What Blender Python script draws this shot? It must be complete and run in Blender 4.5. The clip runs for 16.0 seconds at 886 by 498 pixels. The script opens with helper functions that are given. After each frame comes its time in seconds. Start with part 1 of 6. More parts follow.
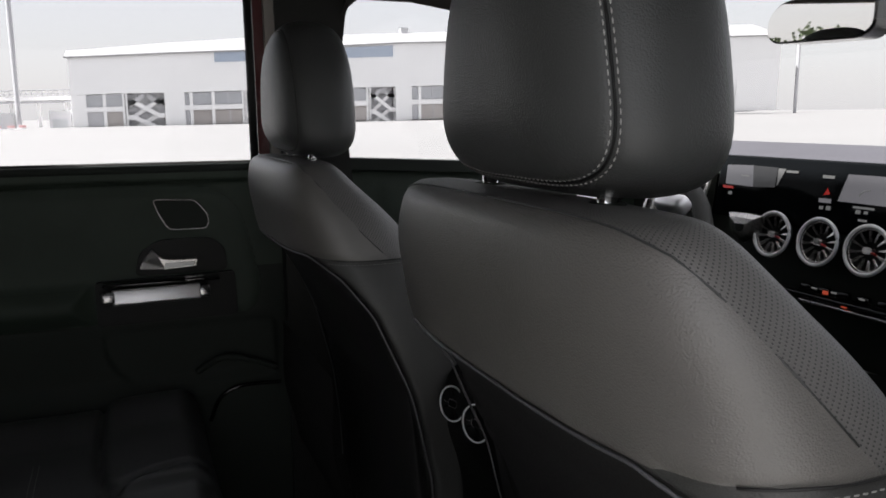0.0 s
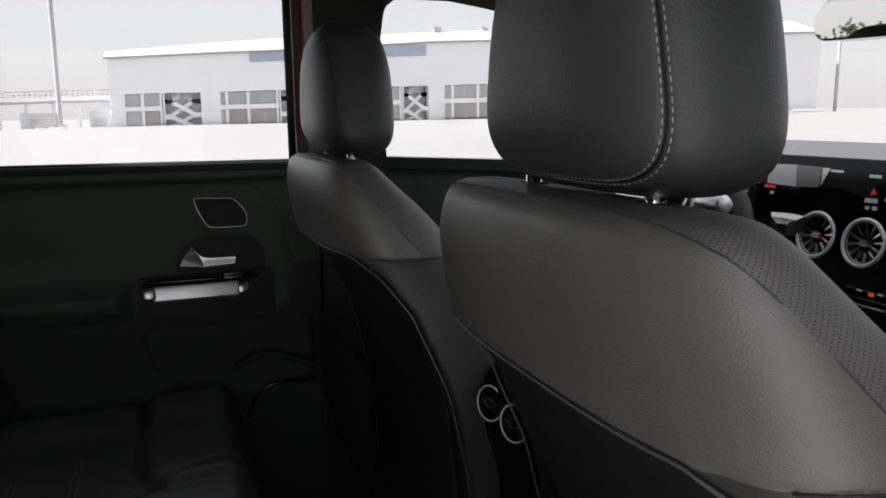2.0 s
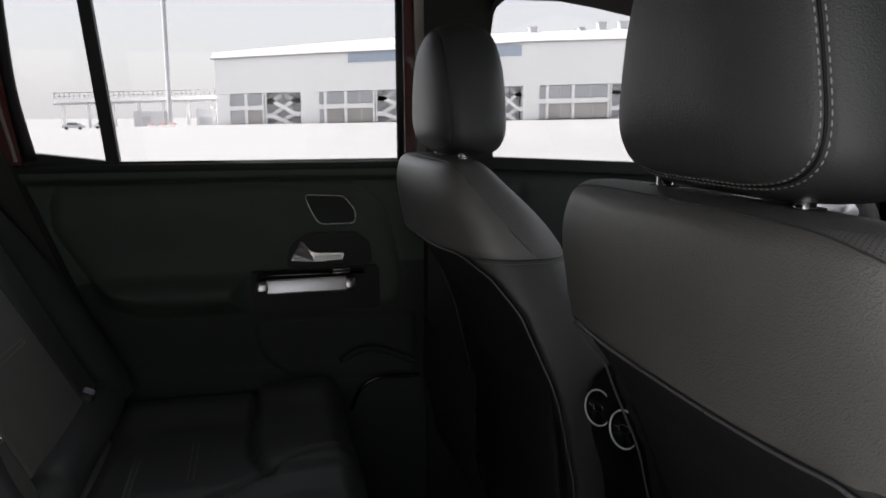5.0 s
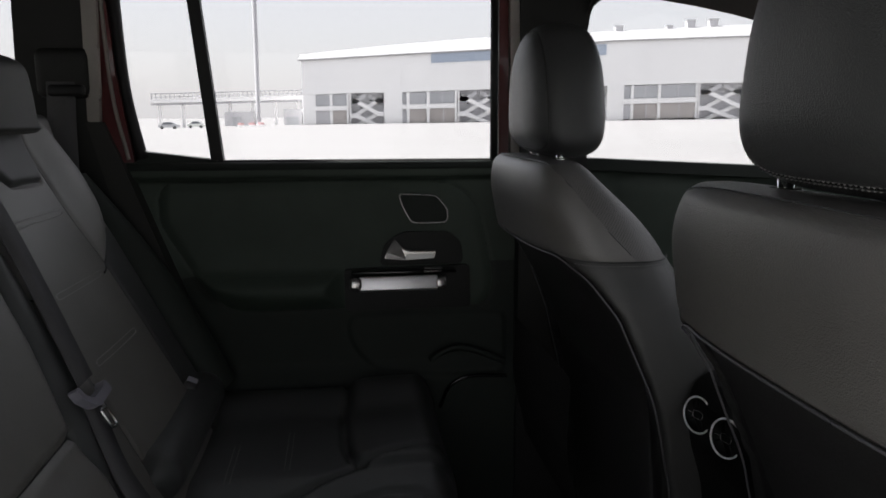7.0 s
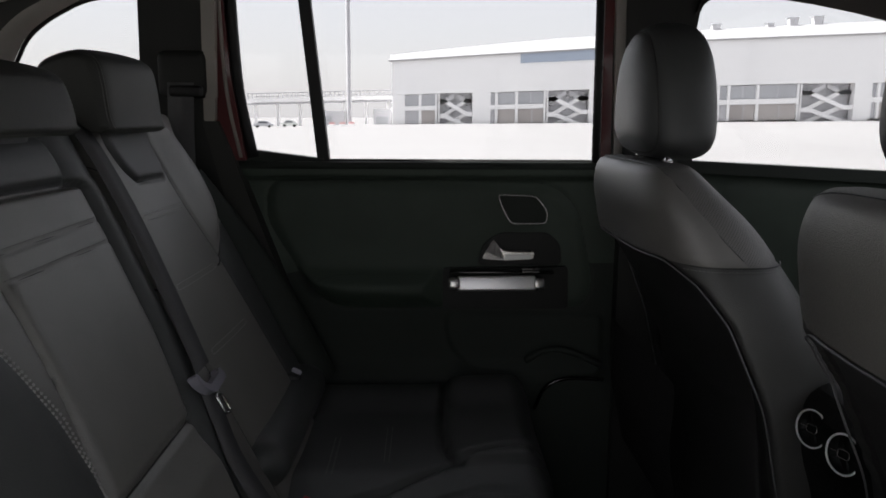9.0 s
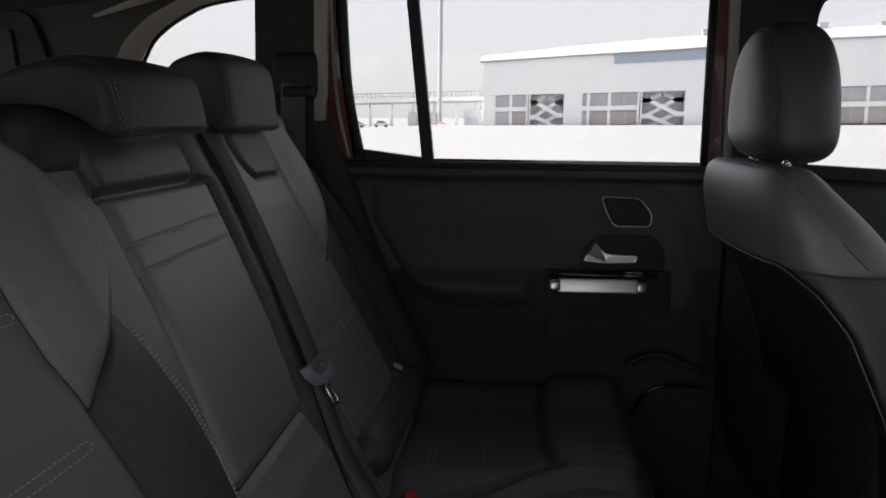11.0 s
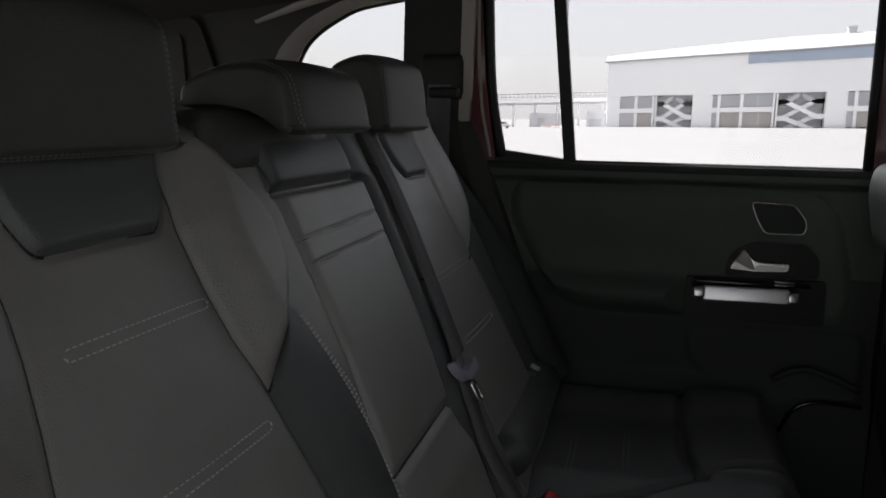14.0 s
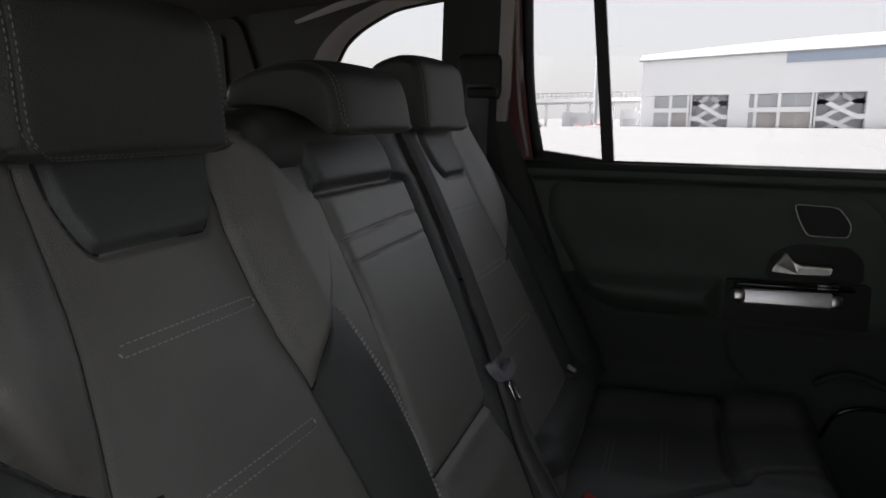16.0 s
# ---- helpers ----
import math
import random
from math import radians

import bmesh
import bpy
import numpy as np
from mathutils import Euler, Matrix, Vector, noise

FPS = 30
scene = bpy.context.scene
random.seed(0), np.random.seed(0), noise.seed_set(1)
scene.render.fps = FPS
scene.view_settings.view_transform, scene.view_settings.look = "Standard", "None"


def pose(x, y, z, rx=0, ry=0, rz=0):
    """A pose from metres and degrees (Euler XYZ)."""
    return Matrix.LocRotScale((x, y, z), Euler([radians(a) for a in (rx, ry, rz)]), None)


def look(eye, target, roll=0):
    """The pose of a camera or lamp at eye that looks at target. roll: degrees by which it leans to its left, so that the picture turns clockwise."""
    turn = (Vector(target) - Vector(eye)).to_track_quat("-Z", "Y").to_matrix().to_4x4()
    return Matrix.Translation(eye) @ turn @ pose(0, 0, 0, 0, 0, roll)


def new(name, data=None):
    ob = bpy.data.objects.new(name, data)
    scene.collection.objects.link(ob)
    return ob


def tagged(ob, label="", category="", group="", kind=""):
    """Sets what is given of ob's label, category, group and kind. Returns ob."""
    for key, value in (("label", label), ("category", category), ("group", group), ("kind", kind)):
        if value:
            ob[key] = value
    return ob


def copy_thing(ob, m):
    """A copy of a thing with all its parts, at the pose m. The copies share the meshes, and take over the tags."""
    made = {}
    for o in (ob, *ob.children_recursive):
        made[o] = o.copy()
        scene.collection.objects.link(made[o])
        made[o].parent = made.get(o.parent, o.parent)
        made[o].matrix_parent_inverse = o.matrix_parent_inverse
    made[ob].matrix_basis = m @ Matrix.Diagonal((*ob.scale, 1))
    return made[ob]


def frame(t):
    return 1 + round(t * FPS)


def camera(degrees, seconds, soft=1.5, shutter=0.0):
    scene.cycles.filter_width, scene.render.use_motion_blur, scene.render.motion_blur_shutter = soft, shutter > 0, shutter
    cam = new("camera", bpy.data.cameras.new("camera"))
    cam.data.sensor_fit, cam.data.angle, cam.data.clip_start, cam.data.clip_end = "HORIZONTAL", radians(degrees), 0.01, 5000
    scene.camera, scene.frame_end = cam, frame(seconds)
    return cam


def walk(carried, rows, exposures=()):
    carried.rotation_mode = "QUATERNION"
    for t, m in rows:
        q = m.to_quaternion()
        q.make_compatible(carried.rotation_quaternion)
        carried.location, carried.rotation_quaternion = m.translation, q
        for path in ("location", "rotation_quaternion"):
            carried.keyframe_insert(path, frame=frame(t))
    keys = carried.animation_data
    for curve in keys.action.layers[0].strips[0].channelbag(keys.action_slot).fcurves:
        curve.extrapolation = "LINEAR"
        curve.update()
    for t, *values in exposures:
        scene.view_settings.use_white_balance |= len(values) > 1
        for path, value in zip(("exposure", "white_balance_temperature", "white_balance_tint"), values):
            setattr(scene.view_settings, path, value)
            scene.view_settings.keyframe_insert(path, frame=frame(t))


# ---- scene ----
cam = camera(59.4, 16.0, soft=1.7)
PATH = [
    (0, (-0.25, -0.797, 1.271), (0.508, 1.023, 0.934), -0.3),
    (0.5, (-0.25, -0.796, 1.271), (0.501, 1.026, 0.932), -0.4),
    (1, (-0.252, -0.796, 1.271), (0.482, 1.034, 0.933), -0.3),
    (1.5, (-0.255, -0.795, 1.271), (0.457, 1.043, 0.933), -0.4),
    (2, (-0.257, -0.793, 1.271), (0.424, 1.056, 0.932), -0.4),
    (2.5, (-0.261, -0.793, 1.271), (0.39, 1.067, 0.933), -0.3),
    (3, (-0.265, -0.792, 1.271), (0.355, 1.079, 0.933), -0.3),
    (3.5, (-0.269, -0.791, 1.271), (0.319, 1.09, 0.933), -0.2),
    (6, (-0.295, -0.789, 1.272), (0.068, 1.149, 0.934), -0.1),
    (6.5, (-0.301, -0.789, 1.272), (0.014, 1.157, 0.934), -0.1),
    (7, (-0.307, -0.789, 1.272), (-0.048, 1.165, 0.935), -0.0),
    (7.5, (-0.314, -0.79, 1.273), (-0.108, 1.17, 0.935), 0.1),
    (8, (-0.321, -0.791, 1.272), (-0.171, 1.175, 0.935), 0.1),
    (8.5, (-0.327, -0.793, 1.273), (-0.228, 1.176, 0.936), 0.2),
    (9, (-0.334, -0.794, 1.273), (-0.292, 1.177, 0.936), 0.3),
    (11.5, (-0.368, -0.805, 1.272), (-0.606, 1.152, 0.936), 0.6),
    (12, (-0.376, -0.808, 1.272), (-0.672, 1.141, 0.936), 0.6),
    (12.5, (-0.383, -0.811, 1.272), (-0.734, 1.129, 0.935), 0.7),
    (13, (-0.39, -0.813, 1.272), (-0.789, 1.118, 0.935), 0.7),
    (13.5, (-0.394, -0.816, 1.272), (-0.836, 1.105, 0.935), 0.7),
    (14, (-0.4, -0.818, 1.272), (-0.878, 1.094, 0.934), 0.9),
    (14.5, (-0.404, -0.82, 1.272), (-0.914, 1.084, 0.934), 0.8),
    (15, (-0.407, -0.822, 1.273), (-0.942, 1.075, 0.933), 1.0),
    (15.5, (-0.409, -0.822, 1.273), (-0.959, 1.071, 0.932), 1.0),
    (16, (-0.41, -0.822, 1.273), (-0.965, 1.069, 0.932), 1.0),
]
walk(cam, [(t, look(eye, target, roll)) for t, eye, target, roll in PATH])

# ---- world, sun, exposure ----
SUN_EL, SUN_AZ = radians(54), radians(275)
world = bpy.data.worlds.new("sky")
scene.world = world
world.use_nodes = True
wn = world.node_tree.nodes
sky = wn.new("ShaderNodeTexSky")
sky.sky_type, sky.sun_disc = "NISHITA", False
sky.sun_elevation, sky.sun_rotation = SUN_EL, SUN_AZ
sky.air_density, sky.dust_density, sky.ozone_density = 1.0, 3.0, 1.0
wn["Background"].inputs["Strength"].default_value = 0.117
haze = wn.new("ShaderNodeMix")
haze.data_type = "RGBA"
haze.inputs["Factor"].default_value = 0.95
haze.inputs[7].default_value = (1.0, 0.978, 0.984, 1)
world.node_tree.links.new(sky.outputs["Color"], haze.inputs[6])
world.node_tree.links.new(haze.outputs[2], wn["Background"].inputs["Color"])
sun = new("sun", bpy.data.lights.new("sun", "SUN"))
sun.data.energy, sun.data.angle, sun.data.color = 1.85, radians(2), (1.0, 0.975, 0.945)
SUN_WAY = Vector((math.sin(SUN_AZ) * math.cos(SUN_EL), math.cos(SUN_AZ) * math.cos(SUN_EL), math.sin(SUN_EL)))
sun.matrix_world = look(SUN_WAY * 50, (0, 0, 0))
scene.view_settings.exposure = 3.33

# ---- materials ----
def material(name):
    m = bpy.data.materials.new(name)
    m.use_nodes = True
    return m, m.node_tree.nodes, m.node_tree.links, m.node_tree.nodes["Principled BSDF"]


def coords(n, l, scale=1.0):
    """Object coordinates, in metres."""
    c = n.new("ShaderNodeTexCoord")
    mp = n.new("ShaderNodeMapping")
    mp.inputs["Scale"].default_value = (scale, scale, scale) if isinstance(scale, (int, float)) else scale
    l.new(c.outputs["Object"], mp.inputs["Vector"])
    return mp.outputs["Vector"]


def noise_tex(n, l, vec, scale, detail=3.0, rough=0.55):
    t = n.new("ShaderNodeTexNoise")
    t.inputs["Scale"].default_value, t.inputs["Detail"].default_value, t.inputs["Roughness"].default_value = scale, detail, rough
    l.new(vec, t.inputs["Vector"])
    return t.outputs["Fac"]


def mixed(n, l, fac, a, b):
    m = n.new("ShaderNodeMix")
    m.data_type = "RGBA"
    l.new(fac, m.inputs["Factor"])
    for key, v in ((6, a), (7, b)):
        if isinstance(v, bpy.types.NodeSocket):
            l.new(v, m.inputs[key])
        else:
            m.inputs[key].default_value = (*v, 1)
    return m.outputs[2]


def ramped(n, l, fac, lo, hi, a, b):
    r = n.new("ShaderNodeMapRange")
    for key, v in zip(("From Min", "From Max", "To Min", "To Max"), (lo, hi, a, b)):
        r.inputs[key].default_value = v
    l.new(fac, r.inputs["Value"])
    return r.outputs["Result"]


def bumped(n, l, height, strength, distance, normal=None):
    b = n.new("ShaderNodeBump")
    b.inputs["Strength"].default_value, b.inputs["Distance"].default_value = strength, distance
    l.new(height, b.inputs["Height"])
    if normal is not None:
        l.new(normal, b.inputs["Normal"])
    return b.outputs["Normal"]


def leather(name, base, rough=0.5, perforated=False, grain=1.0, spec=0.6):
    m, n, l, p = material(name)
    v = coords(n, l)
    broad, fine = noise_tex(n, l, v, 9.0), noise_tex(n, l, v, 900.0, 2.0)
    dark = tuple(c * 0.82 for c in base)
    colour = mixed(n, l, ramped(n, l, broad, 0.35, 0.65, 0, 1), dark, base)
    cell = n.new("ShaderNodeTexVoronoi")
    cell.inputs["Scale"].default_value = 860.0
    l.new(v, cell.inputs["Vector"])
    normal = bumped(n, l, cell.outputs["Distance"], 0.6 * grain, 0.0008)
    normal = bumped(n, l, fine, 0.15 * grain, 0.0005, normal)
    if perforated:
        # rows of punched holes, along the sewn panel
        com = n.new("ShaderNodeMapping")
        com.inputs["Rotation"].default_value = (0, 0, radians(45))
        uv = n.new("ShaderNodeUVMap")
        l.new(uv.outputs["UV"], com.inputs["Vector"])
        dots = n.new("ShaderNodeTexVoronoi")
        dots.voronoi_dimensions = "2D"
        dots.inputs["Scale"].default_value = 330.0
        dots.inputs["Randomness"].default_value = 0.0
        l.new(com.outputs["Vector"], dots.inputs["Vector"])
        hole = ramped(n, l, dots.outputs["Distance"], 0.14, 0.24, 1, 0)
        colour = mixed(n, l, hole, colour, (0.02, 0.02, 0.02))
        normal = bumped(n, l, ramped(n, l, dots.outputs["Distance"], 0.2, 0.35, 0, 1), 0.3, 0.0006, normal)
    l.new(colour, p.inputs["Base Color"])
    l.new(ramped(n, l, fine, 0.3, 0.7, rough - 0.06, rough + 0.08), p.inputs["Roughness"])
    l.new(normal, p.inputs["Normal"])
    p.inputs["Specular IOR Level"].default_value = spec
    return m


def plastic(name, base, rough=0.55, grain=0.3, scale=700.0, spec=0.4):
    m, n, l, p = material(name)
    v = coords(n, l)
    broad, fine = noise_tex(n, l, v, 6.0), noise_tex(n, l, v, scale, 2.0)
    l.new(mixed(n, l, broad, tuple(c * 0.8 for c in base), tuple(min(1, c * 1.15) for c in base)), p.inputs["Base Color"])
    l.new(ramped(n, l, fine, 0.3, 0.7, rough - 0.05, rough + 0.07), p.inputs["Roughness"])
    l.new(bumped(n, l, fine, grain, 0.0005), p.inputs["Normal"])
    p.inputs["Specular IOR Level"].default_value = spec
    return m


def metal(name, base, rough, brushed=0.0):
    m, n, l, p = material(name)
    v = coords(n, l, (20, 400, 400) if brushed else 700)
    f = noise_tex(n, l, v, 6.0 if brushed else 3.0)
    p.inputs["Metallic"].default_value = 1.0
    l.new(mixed(n, l, f, tuple(c * 0.9 for c in base), base), p.inputs["Base Color"])
    l.new(ramped(n, l, f, 0.2, 0.8, max(0.0, rough - 0.03), rough + 0.03), p.inputs["Roughness"])
    return m


def cloth(name, base, scale=900.0, rough=0.9):
    m, n, l, p = material(name)
    v = coords(n, l)
    weave = n.new("ShaderNodeTexWave")
    weave.inputs["Scale"].default_value, weave.inputs["Distortion"].default_value = scale * 0.35, 1.5
    l.new(v, weave.inputs["Vector"])
    f = noise_tex(n, l, v, scale * 0.5, 3.0)
    l.new(mixed(n, l, f, tuple(c * 0.7 for c in base), tuple(min(1, c * 1.2) for c in base)), p.inputs["Base Color"])
    l.new(bumped(n, l, weave.outputs["Fac"], 0.3, 0.0006), p.inputs["Normal"])
    p.inputs["Roughness"].default_value = rough
    p.inputs["Specular IOR Level"].default_value = 0.2
    return m


def paint(name, base, rough=0.25, coat=1.0):
    m, n, l, p = material(name)
    v = coords(n, l)
    f = noise_tex(n, l, v, 800.0, 2.0)
    l.new(mixed(n, l, f, tuple(c * 0.88 for c in base), base), p.inputs["Base Color"])
    p.inputs["Roughness"].default_value = rough
    p.inputs["Coat Weight"].default_value = coat
    p.inputs["Coat Roughness"].default_value = 0.05
    return m


def glowing(name, base, strength, rough=0.2):
    m, n, l, p = material(name)
    p.inputs["Base Color"].default_value = (*(c * 0.1 for c in base), 1)
    p.inputs["Roughness"].default_value = rough
    p.inputs["Emission Color"].default_value = (*base, 1)
    p.inputs["Emission Strength"].default_value = strength
    return m


def glass(name, tint=(0.806, 0.807, 0.815)):
    m, n, l, p = material(name)
    tr, gl, fr, mx = (n.new(k) for k in ("ShaderNodeBsdfTransparent", "ShaderNodeBsdfGlossy", "ShaderNodeLayerWeight", "ShaderNodeMixShader"))
    fr.inputs["Blend"].default_value = 0.25
    tr.inputs["Color"].default_value = (*tint, 1)
    gl.inputs["Roughness"].default_value = 0.02
    l.new(ramped(n, l, fr.outputs["Facing"], 0.0, 1.0, 0.02, 0.25), mx.inputs["Fac"])
    l.new(tr.outputs["BSDF"], mx.inputs[1])
    l.new(gl.outputs["BSDF"], mx.inputs[2])
    l.new(mx.outputs["Shader"], n["Material Output"].inputs["Surface"])
    return m


def rough_stone(name, a, b, scale, bump=0.3, dist=0.01, rough=0.9):
    m, n, l, p = material(name)
    v = coords(n, l)
    broad, fine = noise_tex(n, l, v, scale, 6.0), noise_tex(n, l, v, scale * 40, 3.0)
    c = mixed(n, l, ramped(n, l, broad, 0.3, 0.7, 0, 1), a, b)
    l.new(mixed(n, l, ramped(n, l, fine, 0.2, 0.8, 0.0, 0.35), c, tuple(x * 0.7 for x in a)), p.inputs["Base Color"])
    l.new(bumped(n, l, fine, bump, dist), p.inputs["Normal"])
    p.inputs["Roughness"].default_value = rough
    return m


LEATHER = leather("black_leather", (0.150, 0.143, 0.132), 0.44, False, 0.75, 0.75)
for key, amount in (("Coat Weight", 0.35), ("Coat Roughness", 0.36)):
    LEATHER.node_tree.nodes["Principled BSDF"].inputs[key].default_value = amount
# darkest copy of the seat leather, with shade on the restraints in its colour
LEATHER_DEEP_SHADE = leather("deep_shaded_leather", (0.035, 0.0355, 0.031), 0.52, False, 0.8, 0.42)
LEATHER_PERF = leather("perforated_black_leather", (0.150, 0.145, 0.138), 0.48, True, 0.4)
# darker copy of the seat leather; shade on cushions and restraints is in its colour
LEATHER_SHADED = leather("shaded_leather", (0.056, 0.058, 0.057), 0.39, False, 0.6, 0.45)
# same leather again for the seat flanks, darkened to carry their shade
FLANK_SHADED = leather("shaded_flank_leather", (0.052, 0.052, 0.049), 0.46, False, 0.5, 0.6)
SHELL = plastic("seat_shell_plastic", (0.023, 0.0228, 0.0225), 0.48, 0.2)
TRIM = plastic("soft_black_trim", (0.024, 0.029, 0.0245), 0.65, 0.5, 900, 0.25)
BROWN_TRIM = plastic("brown_corner_trim", (0.027, 0.025, 0.021), 0.65, 0.5, 700, 0.3)
TRIM_MID = plastic("grey_green_trim", (0.026, 0.026, 0.023), 0.6, 0.5, 700, 0.35)
TRIM_TOP = plastic("grained_trim", (0.017, 0.0175, 0.0158), 0.6, 0.5, 500, 0.3)
TRIM_LEATHER = leather("door_leatherette", (0.049, 0.065, 0.050), 0.56, False, 0.6, 0.33)
SATIN_BLACK = plastic("satin_black", (0.008, 0.0085, 0.008), 0.42, 0.05, 300, 0.22)
GLOSS = plastic("piano_black", (0.004, 0.004, 0.004), 0.12, 0.02, 300, 0.5)
RUBBER = plastic("rubber_seal", (0.008, 0.008, 0.008), 0.6, 0.2)
GREY_TRIM = plastic("grey_pillar_trim", (0.31, 0.285, 0.26), 0.7, 0.3, 600)
# blue-grey base carries the sky's sheen on the dashboard top
DASH_TOP = plastic("dashboard_top", (0.045, 0.044, 0.052), 0.5, 0.4, 500, 0.4)
HEADLINER = cloth("black_headliner", (0.045, 0.042, 0.038))
CARPET = cloth("black_carpet", (0.012, 0.012, 0.012), 500)
BELT = cloth("black_belt_webbing", (0.095, 0.093, 0.095), 1400, 0.65)
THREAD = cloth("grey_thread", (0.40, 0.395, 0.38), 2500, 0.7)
# dimmer copy of the thread; weak light on those seams is in the colour
THREAD_DIM = cloth("dimmed_grey_thread", (0.20, 0.20, 0.19), 2500, 0.7)
CHROME = metal("chrome", (0.85, 0.85, 0.86), 0.08)
DARK_SATIN = metal("dark_satin_metal", (0.42, 0.42, 0.42), 0.35)
SATIN = metal("satin_silver", (0.56, 0.54, 0.525), 0.27)
ALU = metal("bright_silver_finish", (0.96, 0.94, 0.955), 0.45)
RED = paint("dark_red_paint", (0.085, 0.006, 0.007), 0.3, 0.5)
RED_PLASTIC = plastic("red_plastic", (0.45, 0.02, 0.02), 0.4, 0.1)
GLASS = glass("window_glass")
SCREEN_GLASS = glass("windscreen_glass", (0.70, 0.701, 0.707))
SCREEN = plastic("dark_screen_glass", (0.003, 0.0035, 0.004), 0.08, 0.0, 50, 0.04)
LCD_GREY = glowing("screen_grey_field", (0.22, 0.215, 0.235), 0.055)
LCD_RED = glowing("screen_red_mark", (0.9, 0.05, 0.04), 0.022)
LCD_WHITE = glowing("screen_white_mark", (0.6, 0.6, 0.6), 0.017)
LCD_DIM = glowing("screen_dim_reflection", (0.10, 0.10, 0.105), 0.035)
AMBER = glowing("switch_lamp", (1.0, 0.15, 0.08), 0.03)
TONGUE = plastic("grey_tongue_plastic", (0.26, 0.25, 0.29), 0.45, 0.1)
# paler than the shell, so that the edge's highlight is in the colour
RIM_HIGHLIGHT = plastic("rim_highlight_plastic", (0.11, 0.11, 0.115), 0.32, 0.05, 300, 0.6)
RING = plastic("silver_ring", (0.88, 0.88, 0.89), 0.35, 0.03, 300, 0.7)
RING.node_tree.nodes["Principled BSDF"].inputs["Metallic"].default_value = 0.15
MIRROR = metal("mirror_silver", (0.95, 0.95, 0.95), 0.0)
CONCRETE = rough_stone("pale_concrete_ground", (0.214, 0.212, 0.212), (0.234, 0.231, 0.231), 0.05, 0.2, 0.01)
WALL_WHITE = rough_stone("white_render", (0.88, 0.875, 0.88), (0.92, 0.915, 0.915), 0.08, 0.01, 0.02, 0.7)
# white roof set to grey, its sunlit brightness held down in the colour
ROOF_TONED = rough_stone("toned_down_roof_sheet", (0.31, 0.31, 0.315), (0.34, 0.34, 0.345), 0.1, 0.01, 0.02, 0.5)
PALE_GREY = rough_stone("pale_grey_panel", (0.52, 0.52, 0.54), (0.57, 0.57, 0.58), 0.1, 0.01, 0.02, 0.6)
BLUE_GREY = rough_stone("blue_grey_glazing", (0.36, 0.42, 0.52), (0.42, 0.48, 0.56), 0.3, 0.05, 0.01, 0.25)
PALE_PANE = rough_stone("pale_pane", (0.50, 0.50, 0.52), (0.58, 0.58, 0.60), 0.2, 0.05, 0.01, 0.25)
PALE_RED = rough_stone("pale_red_plastic", (0.62, 0.34, 0.34), (0.70, 0.42, 0.42), 0.4, 0.02, 0.01, 0.6)
# shade of the glazing and the rooms is painted into these tones
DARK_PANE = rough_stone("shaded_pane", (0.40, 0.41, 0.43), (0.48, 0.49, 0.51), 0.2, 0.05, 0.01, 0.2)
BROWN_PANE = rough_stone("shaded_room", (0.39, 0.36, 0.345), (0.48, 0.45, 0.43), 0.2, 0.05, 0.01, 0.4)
MAST_GREY = rough_stone("painted_mast", (0.43, 0.43, 0.45), (0.48, 0.48, 0.50), 0.3, 0.01, 0.01, 0.5)
STEEL = metal("galvanised_steel", (0.7, 0.71, 0.73), 0.45)
FOLIAGE = rough_stone("foliage", (0.08, 0.11, 0.045), (0.12, 0.15, 0.07), 0.6, 0.4, 0.05)
CAR_PAINT = paint("silver_car_paint", (0.5, 0.51, 0.53))
CAR_PALE = paint("pale_car_paint", (0.75, 0.78, 0.74))
CAR_GLASS = plastic("car_glass", (0.12, 0.13, 0.15), 0.1, 0.0, 50)

# ---- mesh helpers ----
def mesh(name, verts, faces, smooth=True):
    me = bpy.data.meshes.new(name)
    me.from_pydata([tuple(map(float, v)) for v in verts], [], [tuple(map(int, f)) for f in faces])
    if smooth:
        me.polygons.foreach_set("use_smooth", [True] * len(me.polygons))
    me.update()
    return me


def thing(name, base, label, category, group="", kind=""):
    e = new(name)
    e.location = base
    e.empty_display_size = 0.05
    return tagged(e, label, category, group, kind)


def part(name, data, mat, parent=None, label=""):
    """One mesh object in world coordinates, under a thing or under a part."""
    if isinstance(data, bmesh.types.BMesh):
        me = bpy.data.meshes.new(name)
        data.to_mesh(me)
        data.free()
        data = me
    if not data.materials:
        data.materials.append(mat)
    ob = new(name, data)
    if parent is not None:
        ob.parent = parent
        if parent.type == "EMPTY":
            ob.matrix_parent_inverse = Matrix.Translation(-Vector(parent.location))
    return tagged(ob, label)


def joined(*meshes_):
    """Vertices and faces of several (verts, faces) in one."""
    vs, fs, k = [], [], 0
    for v, f in meshes_:
        vs.extend(v)
        fs.extend(tuple(i + k for i in q) for q in f)
        k += len(v)
    return vs, fs


def sheet(P, wrap=False):
    """(verts, faces) of a grid of points, rows by columns."""
    P = np.asarray(P, float)
    nv, nu = P.shape[:2]
    fs = []
    for j in range(nv - 1):
        for i in range(nu if wrap else nu - 1):
            k = (i + 1) % nu
            fs.append((j * nu + i, j * nu + k, (j + 1) * nu + k, (j + 1) * nu + i))
    return [tuple(p) for p in P.reshape(-1, 3)], fs


def with_uv(me, uv):
    """Give a mesh one UV for each vertex."""
    layer = me.uv_layers.new(name="UVMap")
    idx = np.empty(len(me.loops), int)
    me.loops.foreach_get("vertex_index", idx)
    layer.data.foreach_set("uv", np.asarray(uv, float)[idx].reshape(-1))
    return me


